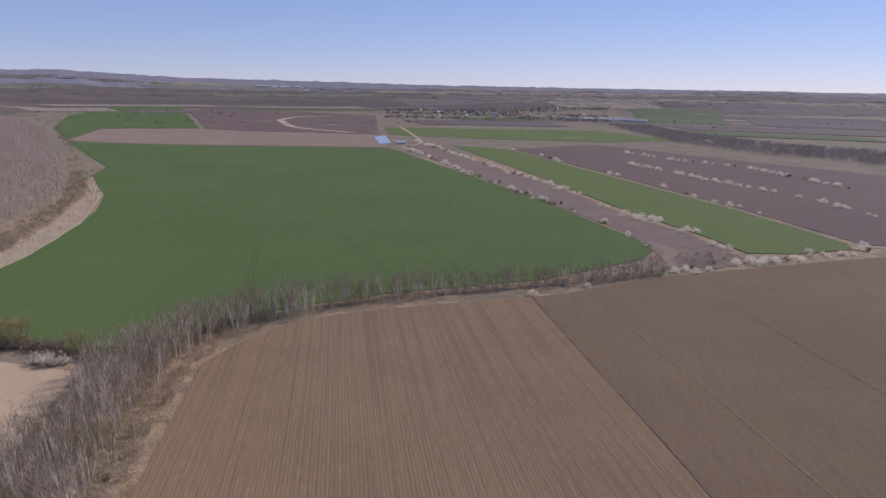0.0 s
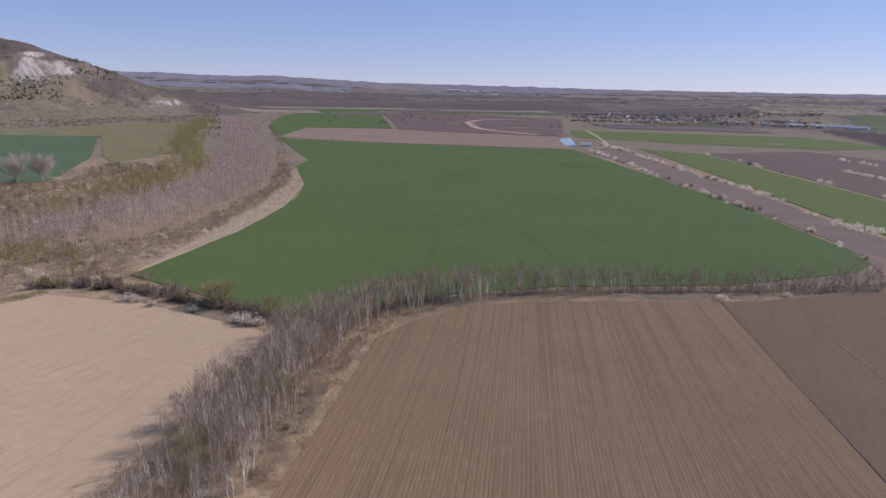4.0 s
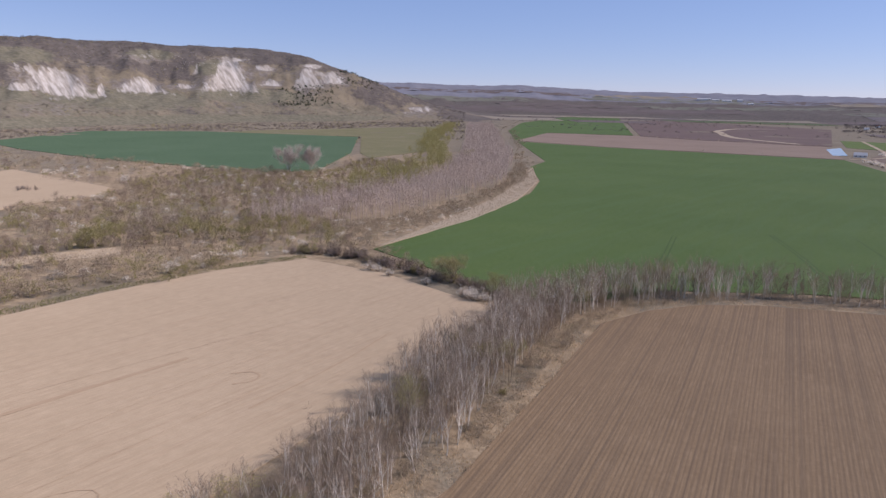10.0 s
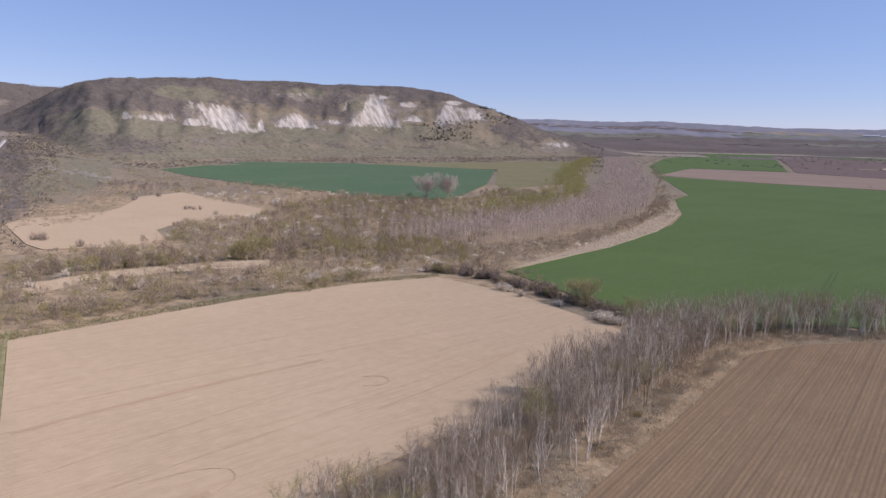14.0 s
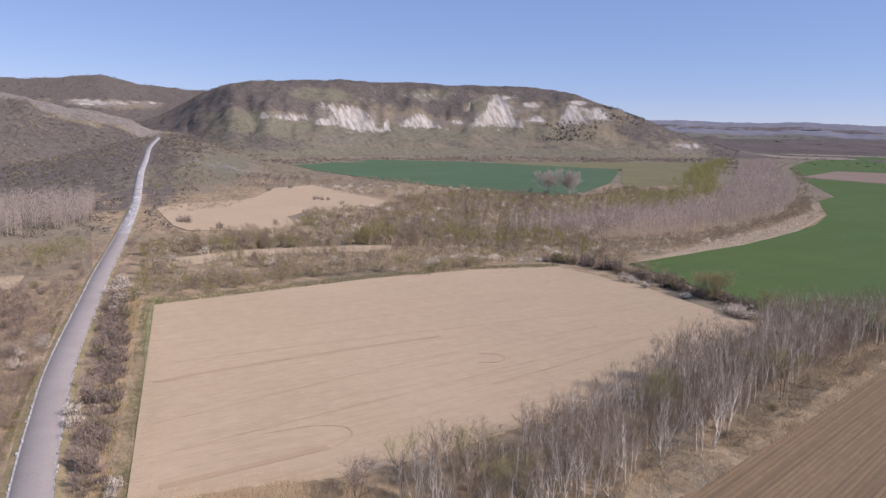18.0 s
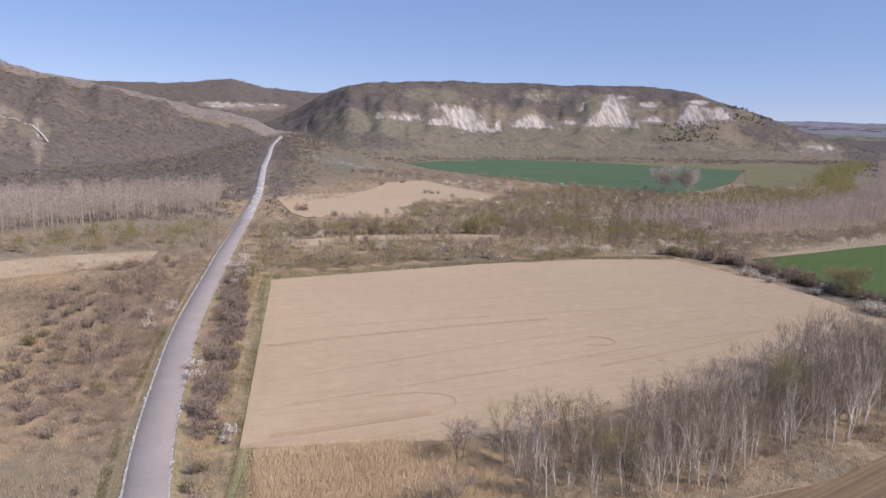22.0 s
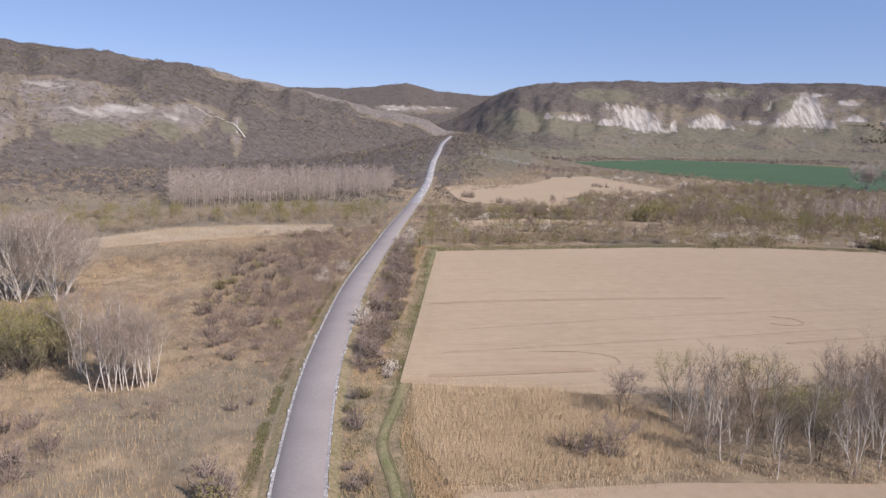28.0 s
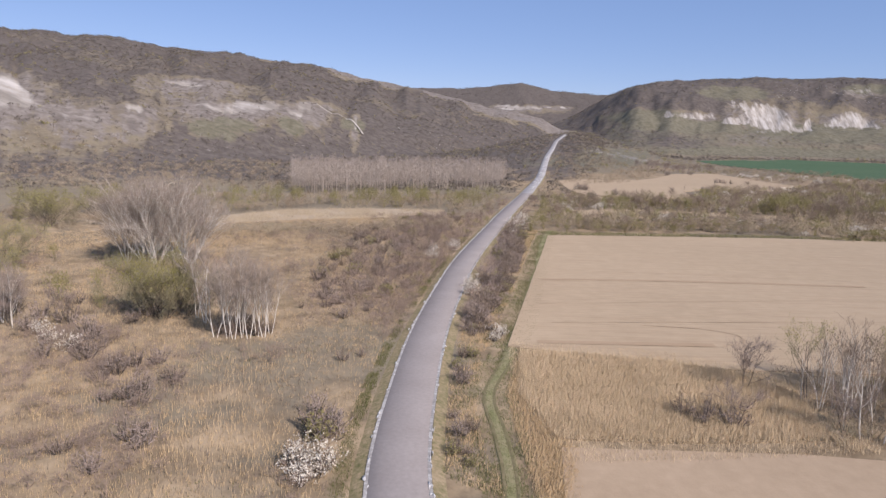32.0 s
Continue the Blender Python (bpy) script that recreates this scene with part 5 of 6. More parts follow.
MARSH_REED = material("marsh_grass", [(.43, .305, .165), (.52, .378, .208), (.60, .445, .255)], 7, .8, random_tone=-.2)
stuff("reed_bed", blades(REEDBED, 72000, 1.0, .055, rng), REED, "tall dry golden reeds between field and road", "reeds")
stuff("reed_fringe", blades([(-101, 20.5), (-97, 41), (-90, 51), (-80, 56), (-63, 52), (-62, 32), (-62, 19), (-80, 17.5)], 26000, .55, .06, rng), REED, "thin dry reeds fringing the reed bed", "reeds")
stuff("dry_grass", blades(MARSH, 44000, .6, .05, rng, 16, .38, 3), MARSH_REED, "dry tan marsh grass", "grass")
stuff("tall_marsh_reeds", blades(MARSH, 60000, 1.05, .05, rng, 22, .52), MARSH_REED, "taller golden reeds in the marsh", "reeds")
DULL_GRASS = material("dull_grass", [(.245, .18, .108), (.31, .232, .142), (.375, .287, .18)], 8, 1.0, random_tone=-.4)
stuff("matted_grass", blades(MARSH, 26000, .45, .06, rng, 12, .30, 3), DULL_GRASS, "matted greyish winter grass", "grass")
WEED = material("brown_dead_weeds", [(.14, .105, .075), (.19, .15, .11), (.24, .19, .145)], 5, .8, random_tone=-.4)
stuff("dead_weeds", blades(MARSH, 60000, .9, .06, np.random.default_rng(5), 9, .56), WEED, "brown dead weeds in patches across the marsh", "weeds")
TRACK_TWIG = material("trackside_twigs", [(.285, .212, .17), (.36, .277, .225), (.44, .345, .285)], 10, 2.0, random_tone=-.12)
MARSH_TWIG = material("dark_marsh_twigs", [(.215, .158, .118), (.285, .212, .16), (.36, .275, .212)], 12, 2.0, random_tone=-.12)
MOSS = material("green_undergrowth", [(.12, .115, .045), (.165, .155, .065), (.21, .19, .09)], 6, .8, random_tone=-.4)
stuff("green_undergrowth", blades(MARSH, 16000, .35, .08, np.random.default_rng(6), 14, .60, 2), MOSS, "low green undergrowth in the marsh", "grass")
sheet("reed_ground", REEDBED, .02, DRY_GRASS, "straw-coloured litter beneath the reeds", "reed litter")
VERGE = [(-64, 47), (-56, 71), (-53.5, 92), (-55.5, 118), (-57.5, 145), (-60.5, 180), (-62.5, 195), (-54.5, 216), (-42, 232.5), (-25, 244), (6, 255), (50, 266), (109, 295), (110, 301), (48, 273), (2, 262), (-30, 250), (-50, 237), (-63, 218), (-71, 197), (-68, 170), (-65, 130), (-62, 90), (-64, 60), (-68, 50)]
stuff("verge_grass", blades(VERGE, 14000, .55, .09, rng, 7, .38, 2), REED, "pale dry grass along the ploughed field", "grass")
TRACKSIDE = [(-60, 7), (-88, 10.5), (-113, 15), (-148, 22.5), (-222, 41), (-226, 53), (-199, 45), (-144, 30), (-109, 20), (-90, 14.5), (-70, 11.5), (-56, 12)]
stuff("trackside_green", blades(TRACKSIDE, 16000, .4, .07, np.random.default_rng(8), 6, .42, 2), MOSS, "green grass between road and track", "grass")
stuff("roadside_grass", blades(TRACKSIDE, 20000, .55, .06, rng, 5, .4, 2), MARSH_REED, "dry grass between road and track", "grass")
FIELD_MARGIN = [(-216, 55), (-215, 130), (-208, 176), (-195, 209), (-200, 213), (-213, 180), (-221, 130), (-223, 52)]
stuff("margin_grass", blades(FIELD_MARGIN, 4000, .6, .15, rng, 0, 0, 2), material("green_margin", [(.17, .17, .07), (.235, .215, .095), (.30, .25, .135)], 6, 1, random_tone=-.4), "green and straw-coloured field margin grass", "grass")
BANK = [(-184, 239), (-185, 289), (-186, 334), (-199, 419), (-236, 534), (-292, 646), (-262, 560), (-222, 440), (-205, 366), (-193, 297)]
stuff("bank_reeds", blades(BANK, 9000, 1.2, .25, rng, 0, 0, 1), material("pale_reed", [(.36, .29, .19), (.43, .35, .24)], 9, 1, random_tone=-.3), "pale reeds on the river bank", "reeds")
sheet("marsh_strip_1", [(-231, -54), (-244, -30), (-254, -3), (-262, 22), (-282, 27), (-284, -3), (-275, -35), (-250, -58)], .16, SANDY, "pale reed strip across the marsh", "reed strip")
STRIP = [(-231, -54), (-244, -30), (-254, -3), (-262, 22), (-282, 27), (-284, -3), (-275, -35), (-250, -58)]
stuff("strip_reeds", blades(STRIP, 16000, 1.5, .09, rng, 18, .36), material("strip_reed", [(.38, .30, .19), (.45, .36, .235), (.52, .42, .28)], 9, 1, random_tone=-.3), "pale reeds crossing the marsh", "reeds")
stuff("loose_track_grass", blades([(-50, 9.8), (-69, 10.8), (-80, 11.4), (-92, 15.4), (-109, 20.4), (-144, 30.4), (-199, 45.6), (-226, 54), (-226, 60), (-199, 51.4), (-144, 36.4), (-109, 26.4), (-94, 21.6), (-80, 17.6), (-69, 16.6), (-50, 15)], 16000, .32, .07, np.random.default_rng(9), 4, .36, 2), material("fresh_verge_grass", [(.15, .155, .06), (.205, .20, .085), (.27, .235, .125)], 6, 1, random_tone=-.4), "green grass spilling over the farm track's sides", "grass")
stuff("corner_reeds", blades([(-50, 14.5), (-69, 15.6), (-80, 16.4), (-92, 20), (-97, 21.5), (-80, 18.6), (-67.5, 20.5), (-60, 19.5)], 7000, .6, .06, np.random.default_rng(10)), MARSH_REED, "dry grass between track and reed bed", "grass")
stuff("track_grass", blades([(-56, 11.4), (-69, 12.5), (-80, 12.9), (-92, 17), (-109, 22), (-144, 32), (-199, 47), (-199, 50), (-144, 35), (-109, 25), (-92, 20), (-80, 15.8), (-69, 15.2), (-56, 14.5)], 12000, .25, .06, rng, 3, .42, 2), MOSS, "short green grass on the farm track", "grass")
stuff("road_verge_grass", blades([(-40, -1.8), (-56, -1.6), (-69, -1.2), (-87, .9), (-113, 5.2), (-148, 12.6), (-222, 30.5), (-222, 29.5), (-148, 11.4), (-113, 4), (-87, -.4), (-69, -2.6), (-56, -3.2), (-40, -3.4)], 12000, .3, .07, rng, 3, .42, 2), MOSS, "patchy green grass along the road edge", "grass")
stuff("corner_grass", blades([(-67, 17.5), (-55, 15.5), (-40, 13), (-40, 15.5), (-56, 18.6), (-66, 21.5)], 2500, .35, .06, rng, 3, .4, 2), MARSH_REED, "dry grass at the ploughed field corner", "grass")
sheet("marsh_strip_2", CLEARING, .16, SANDY, "pale dry grass clearing among scrub", "grass strip")
stuff("clearing_grass", blades(CLEARING, 5000, .9, .12, rng, 0, 0, 2), REED, "pale dry grass in the clearing", "grass")

# ---- single plants ----
for x, y, s in ((-162, -50, 1.1), (-165, -57.5, 1.0), (-163, -43, 1.0), (-168, -47, 1.0), (-164, -53, 1.05), (-170, -54, .9)):
    plant("poplar_tree", x, y, s)
for x, y, s in ((-115, -34, 1.1), (-116.5, -37, 1.1), (-116, -31, .95), (-120, -39, 1.0), (-152, -80, .8), (-168, -84, 1.0), (-221, -100, 1.2), (-240, -112, 1.2), (-252, -98, 1.1)):
    plant("willow_tree", x, y, s)
for x, y, s in ((-104, -23.5, 1.0), (-103.5, -21.5, 1.05), (-103, -20.6, .95), (-104, -19.6, 1.1), (-103.5, -18.5, .9), (-104.5, -17.4, 1.0), (-104, -16.4, 1.05), (-105.5, -15.6, .9), (-106, -20, .95), (-107, -22.5, 1.0), (-112, -27, 1.15), (-108, -17, .9), (-115, -29, 1.0)):
    plant("stem_birch", x, y, s)
for x, y, s in ((-109, -55, .85), (-112, -58, .8), (-128, -24, .8), (-131, -27, .8)):
    plant("stem_birch", x, y, s)
for x, y, s in ((-106, -23, 1.1), (-106, -19, 1.2), (-107, -16, 1.1), (-109, -20, 1.2)):
    plant("grey_bush", x, y, s)
for x, y, s in ((-105.5, -22, 1.2), (-105, -18, 1.3), (-107, -20, 1.5)):
    plant("bush", x, y, s, label="tall brown bush among white stems")
for x, y, s in ((-103, -41, 1.5), (-106, -43, 1.4), (-94, -38, 1.4), (-97, -40, 1.3), (-91, -31, 1.5), (-88, -32, 1.3), (-86, -33, 1.2), (-78, -26, 1.2), (-80, -28, 1.3), (-67, -22, 1.2), (-69, -24, 1.3), (-92, -28, 1.2), (-117, -36, 1.5), (-121, -34, 1.4), (-112, -38, 1.3), (-112, -48, 1.4), (-108, -52, 1.5), (-115, -54, 1.5), (-118, -60, 1.6), (-124, -52, 1.4)):
    plant("bush", x, y, s)
for x, y, s in ((-110, -56, .75), (-113, -50, .7), (-116, -58, .8), (-122, -62, .8)):
    plant("dark_tree", x, y, s)
plant("dark_tree", -81, 47, .85)
plant("dark_tree", -69, 52, .7)
plant("bush", -71, 37, 1.25)
plant("bush", -72.5, 39, 1.0)
plant("bush", -70, 40, 1.2)
plant("grey_bush", -73, 35.5, 1.1)
plant("dark_tree", -72, 41.5, .55)
for x, y, s in ((-61, -4.5, 1.35), (-63, -6.5, 1.2), (-59, -6, 1.0), (-172, 13.8, 1.2), (-180.5, 15, 1.0), (-186, 20.5, 1.2), (-190.5, 21.7, .9), (-138, 19.5, 1.2), (-132, 18.6, 1.1), (-104, 19.2, 1.0), (-102.3, 18.6, .7), (-247, 52, 1.6), (-251, 53, 1.3), (-98, -42, 1.0), (-101, -46, .9), (-106, -49, 1.0), (-220, 45, 1.3), (-226, 48, 1.2), (-213, 42, 1.0)):
    plant("blossom_bush", x, y, s)
plant("bush", -84, 11.5, 1.1, label="dense dark rounded bare bush by the track")
for x, y in zip(*strew([(-108, 15.5), (-148, 24), (-222, 42), (-228, 48), (-199, 43), (-144, 29), (-112, 20)], 150, rng)):
    plant(("bush", "grey_bush", "green_bush")[rng.choice(3, p=(.55, .35, .1))], x, y, rng.uniform(.7, 1.5))
for x, y in zip(*strew([(-62, 8), (-88, 11), (-108, 15), (-108, 19), (-86, 13), (-62, 10.5)], 22, rng)):
    plant(("bush", "grey_bush", "green_bush")[rng.choice(3)], x, y, rng.uniform(.45, .9))
for x, y in zip(*strew([(-112, -3), (-147, 7), (-222, 24), (-258, 32), (-262, 12), (-200, -10), (-150, -14), (-118, -14)], 190, rng)):
    plant(("bush", "grey_bush", "green_bush")[rng.choice(3, p=(.55, .35, .1))], x, y, rng.uniform(.6, 1.35))
x, y = strew(MARSH, 2600, rng)
x, y = x[(k := noise2(x / 16, y / 16, 95) > .50)], y[k]
stuff("marsh_bushes", spread_copies(NEAR_BUSHES, x, y, land(x, y), rng.uniform(.25, .95, len(x)), rng), MARSH_TWIG, "low brown bushes scattered in the marsh", "scrub")
for x, y, s, k in ((-69, -3.8, 1.5, "bush"), (-68.5, -4.8, 1.3, "green_bush"), (-70.5, -5.2, 1.6, "bush")):
    plant(k, x, y, s, label="dense dark olive-brown bush beside the road")
for x, y, s in ((-73, -4, 1.0), (-75, -6, 1.1), (-93, -4, .8), (-95, -1.5, .7), (-82, -27, 1.1), (-85, -24, 1.0), (-79, -30, .9), (-62, -25, 1.0), (-66, -29, 1.0), (-95, -44, 1.2), (-99, -38, 1.1), (-90, -34, 1.0)):
    plant("bush", x, y, s)
for n, (line, wide) in enumerate((([(-105, 2), (-147, 11), (-222, 30), (-330, 62)], 2.2), ([(-225, 44), (-280, 58), (-345, 77)], 2.0), ([(-118, -5), (-150, 4), (-215, 19), (-260, 29)], 4.5))):
    x, y, k = row(line, (300, 110, 400)[n], wide * (1, 1, 1.9)[n], 640 + n)
    ok = off_road(x, y, 4.4)
    scatter("roadside_scrub", NEAR_BUSHES, x[ok], y[ok], k[ok] * (.9, 1.0, 1.1)[n], MARSH_TWIG, "continuous brown scrub along the road")
x, y, k = row([(-110, 15.2), (-148, 25), (-222, 43.5), (-243, 50)], 260, 1.9, 646)
ok = off_road(x, y, 4.2)
scatter("trackside_thicket", NEAR_BUSHES, x[ok], y[ok], k[ok] * .8, TRACK_TWIG, "purple-brown thicket between road and track")
x, y, k = row([(-105, 2), (-147, 11), (-222, 30), (-330, 62)], 40, 3, 645)
ok = off_road(x, y, 4.4)
scatter("roadside_budding_scrub", MID_GREEN, x[ok], y[ok], k[ok] * .9, SCRUB_GREEN, "budding olive bushes along the road")
for n, (x0, y0, k, green) in enumerate(((-224, -111, 1.0, 1), (-230, -103, 1.1, 1), (-226, -96, .9, 0), (-228, -84, .9, 1), (-236, -70, .8, 0), (-123, -61, .8, 0), (-127, -56, .85, 1), (-130, -64, .8, 0), (-160, -80, .8, 1), (-166, -74, .7, 1), (-152, -84, .7, 0), (-111, -54, .42, 0), (-118, -50, .5, 0), (-122, -47, .55, 1), (-126, -50, .5, 0), (-132, -58, .7, 1), (-137, -63, .75, 0), (-140, -54, .6, 1), (-118, -58, .5, 0), (-113, -63, .5, 1), (-133, -70, .7, 0), (-144, -72, .8, 1), (-150, -66, .7, 0), (-107, -60, .4, 1), (-104, -52, .35, 0))):
    shapes = ROUND_WILLOWS if green else ROUND_TREES
    me = mesh_np("crown", *shapes[n % len(shapes)], SCRUB_GREEN if green else SCRUB)
    root = new("rounded_willow" if green else "rounded_tree")
    root.matrix_basis = pose(x0, y0, float(land(x0, y0)) - .1, 0, 0, n * 77) @ Matrix.Diagonal((k, k, k, 1))
    crown = new("crown", me)
    crown.parent = root
    tagged(root, "rounded olive willow beside the marsh" if green else "rounded bare brown tree beside the marsh", "tree", "trees beside the marsh")
x, y = strew([(-60, -18), (-92, -24), (-112, -44), (-96, -62), (-62, -48), (-52, -28)], 330, rng)
stuff("low_thicket", spread_copies(NEAR_BUSHES, x, y, land(x, y), rng.uniform(.35, .95, len(x)), rng), MARSH_TWIG, "low purple-brown thicket in the marsh", "scrub")
# hedge between the tan field and the wheat
for k, (x, y) in enumerate(smooth_line([(-206, 212), (-190, 219), (-160, 217), (-125, 208), (-98, 199)], 3.2)):
    for _ in range(3):
        plant(("bush", "grey_bush", "green_bush")[rng.choice(3, p=(.55, .25, .2))], x + rng.normal() * 2, y + rng.normal() * 2.5 + 2, rng.uniform(1.1, 2.1))
for x, y, s in ((-108.5, 195.8, 1.7), (-105.5, 195.2, 1.7), (-112, 197, 1.6), (-103, 195.6, 1.3), (-110, 199, 1.4), (-161, 207.5, 1.5), (-157, 207.5, 1.3), (-149, 205, 1.2), (-131, 202.5, 1.1)):
    plant("blossom_bush", x, y, s)
for x, y, s in ((-126, 211, 1.05), (-129, 214, .95), (-104, 204, .8)):
    plant("willow_tree", x, y, s)
for x, y in ((-436, 447), (-420, 458)):
    plant("field_tree", x, y, 1.35)
for x, y, s in ((-493, 247, 1.9), (-497, 253, 1.7), (-489, 251, 1.6), (-487, 255, 1.4), (-404, 118, 2.2), (-407, 122, 1.9), (-400, 121, 1.7), (-367, 127, 2.0), (-413, 200, 1.7), (-417, 204, 1.5), (-587, 249, 2.2), (-605, 278, 2.2)):
    plant("bush", x, y, s)

# ---- west of the marsh: bushes below the plantation ----
x, y = strew([(-262, 40), (-345, 62), (-335, -40), (-300, -120), (-230, -140), (-190, -112), (-245, -66), (-283, -30), (-284, 28)], 900, rng)
stuff("plantation_edge_scrub", spread_copies(MID_BUSHES, x, y, land(x, y), rng.uniform(.7, 1.7, len(x)), rng), SCRUB, "dense brown scrub before the pale plantation", "scrub")
x, y = strew([(-288, 40), (-345, 62), (-335, -40), (-320, -120), (-270, -130), (-262, -70), (-290, -10)], 120, rng)
stuff("plantation_edge_willows", spread_copies(ROUND_WILLOWS, x, y, land(x, y), rng.uniform(.5, 1.15, len(x)), rng), SCRUB_GREEN, "olive budding willows before the plantation", "scrub")
x, y = strew([(-216, -46), (-226, -18), (-240, 22), (-228, 24), (-206, -8), (-204, -44)], 150, rng)
stuff("marsh_edge_scrub", spread_copies(MID_BUSHES, x, y, land(x, y), rng.uniform(.6, 1.5, len(x)), rng), SCRUB, "row of brown bushes along the reed strip", "scrub")
x, y = strew([(-345, -40), (-330, -130), (-420, -260), (-640, -300), (-700, -60), (-480, -60)], 1000, rng)
stuff("foot_thicket", spread_copies(FAR_BUSHES, x, y, land(x, y), rng.uniform(.8, 1.8, len(x)), rng), SCRUB, "leafless thicket at the foot of the western hill", "scrub")
x, y = strew([(-350, 72), (-410, 86), (-560, 130), (-800, 200), (-800, 260), (-640, 270), (-470, 175), (-440, 112), (-360, 100)], 700, rng)
stuff("valley_thicket", spread_copies(FAR_BUSHES, x, y, land(x, y), rng.uniform(.6, 1.6, len(x)), rng), SCRUB, "bushes scattered along the side valley", "scrub")
x, y = strew([(-460, 315), (-640, 325), (-780, 330), (-860, 400), (-690, 410), (-550, 424), (-455, 436), (-500, 395)], 420, rng)
stuff("field_edge_scrub", spread_copies(FAR_BUSHES, x, y, land(x, y), rng.uniform(.7, 1.6, len(x)), rng), SCRUB, "bushes along the lower edge of a wheat field", "scrub")


# ---- the plain: fields on the far slopes, hedges, woods, houses ----
def far_field(name, a0, a1, r0, r1, mat, label, lift=.9):
    """A field lying on the far slopes between two headings and two distances."""
    a, r = np.meshgrid(np.radians(np.linspace(a0, a1, 24)), np.linspace(r0, r1, 14))
    a = a + np.radians((r - r0) / (r1 - r0) * (a1 - a0) * .15)
    x, y = -np.sin(a) * r, np.cos(a) * r
    v = np.stack([x, y, land(x, y) + lift], -1).reshape(-1, 3)
    i = (np.arange(13)[:, None] * 24 + np.arange(23)[None]).ravel()
    tagged(new(name, mesh_np(name, v, np.stack([i, i + 1, i + 25, i + 24], 1), mat, smooth=True)), label, "field", kind="structure")


FAR_GREEN = material("far_green_field", [(.085, .11, .045), (.11, .135, .06)], 150, 20)
FAR_BROWN = material("far_bare_field", [(.12, .095, .085), (.15, .12, .105)], 200, 25)
FAR_STRAW = material("far_straw_field", [(.22, .185, .13), (.27, .225, .165)], 200, 25)
for n, (a0, a1, r0, r1, m, lab) in enumerate((
        (-25, -18.5, 2000, 2900, FAR_GREEN, "distant pale green field"), (-36, -27, 2050, 2600, FAR_BROWN, "distant dark bare field"), (-36, -24, 2750, 3300, FAR_BROWN, "distant bare field on the rise"),
        (-36, -21.5, 1500, 1640, FAR_GREEN, "distant green strip beyond the river wood"), (-36, -22, 1700, 1950, FAR_BROWN, "distant brown field"), (-13, -1, 1700, 1960, FAR_BROWN, "distant brown field by the village"),
        (2, 13, 2700, 2950, FAR_GREEN, "distant olive field"), (14, 26, 3150, 3400, FAR_STRAW, "distant straw-coloured field"), (3, 12, 3050, 3250, FAR_STRAW, "distant pale field"), (15, 21, 2400, 2650, FAR_BROWN, "distant brown strip"),
        (-20, -12, 2900, 3250, FAR_STRAW, "distant pale field on the rise"), (-10, -4, 1990, 2150, FAR_GREEN, "distant green patch"), (22, 28, 2500, 2900, FAR_STRAW, "distant straw meadow"))):
    far_field("field_%d" % (n + 20), a0, a1, r0, r1, m, lab)
g = np.random.default_rng(88)
FAR_TILLED = material("far_tilled_field", [(.15, .13, .122), (.175, .152, .142)], 200, 25)
FAR_OLIVE = material("far_olive_field", [(.15, .148, .108), (.175, .170, .128)], 200, 25)
n, r0 = 40, 1750.0
while r0 < 4250:
    r1 = r0 * g.uniform(1.025, 1.06)
    a0 = -40.0
    while a0 < 33:
        a1 = a0 + g.uniform(5, 15)
        mid, rm = (a0 + a1) / 2, (r0 + r1) / 2
        free = (rm > 3250 if mid > 4 else rm > 2980 if mid > -15 else True)
        if free and g.random() < .62:
            m, lab = ((FAR_TILLED, "distant dark tilled field"), (FAR_BROWN, "distant bare brown field"), (FAR_STRAW, "distant straw-coloured field"), (FAR_OLIVE, "distant olive pasture"))[g.choice(4, p=(.3, .25, .2, .25))]
            far_field("field_%d" % n, a0 + .15, a1 - .15, r0, min(r1 - 12, 4540), m, lab, .5)
            n += 1
        a0 = a1
    r0 = r1
STRAW_TRACK = [(-110, 1345), (-240, 1500), (-316, 1754), (-338, 1850), (-325, 2060), (-240, 2150)]
ribbon("sandy_track", STRAW_TRACK, (-9, 0, 9), (.6, .7, .6), SANDY, "pale sandy track winding across the plain", "track", lambda x, y: land(x, y))
ribbon("pond_track", [(-25, 1010), (5, 1050), (18, 1120), (5, 1300), (-20, 1550)], (-3, 0, 3), (.6, .7, .6), SANDY, "pale farm track beside the pond", "track", lambda x, y: land(x, y))
sheet("fallow_strip", [(-9, 1003), (68, 659), (111, 482), (128, 405), (131, 365), (126, 315), (150, 312), (171, 336), (167, 393), (150, 449), (132, 574), (95, 745), (9, 1141)], .13, material("weedy_fallow", [(.15, .11, .085), (.19, .14, .105), (.22, .18, .125)], 25, 3, bump=.2, bump_size=1), "weedy brown fallow strip", "fallow strip")
ribbon("bare_patch", [(133, 372), (139, 352), (131, 330), (124, 312)], (-3.5, 0, 3.5), (.17, .19, .17), STUBBLE, "trampled pale patch at the field corner", "track", flat)

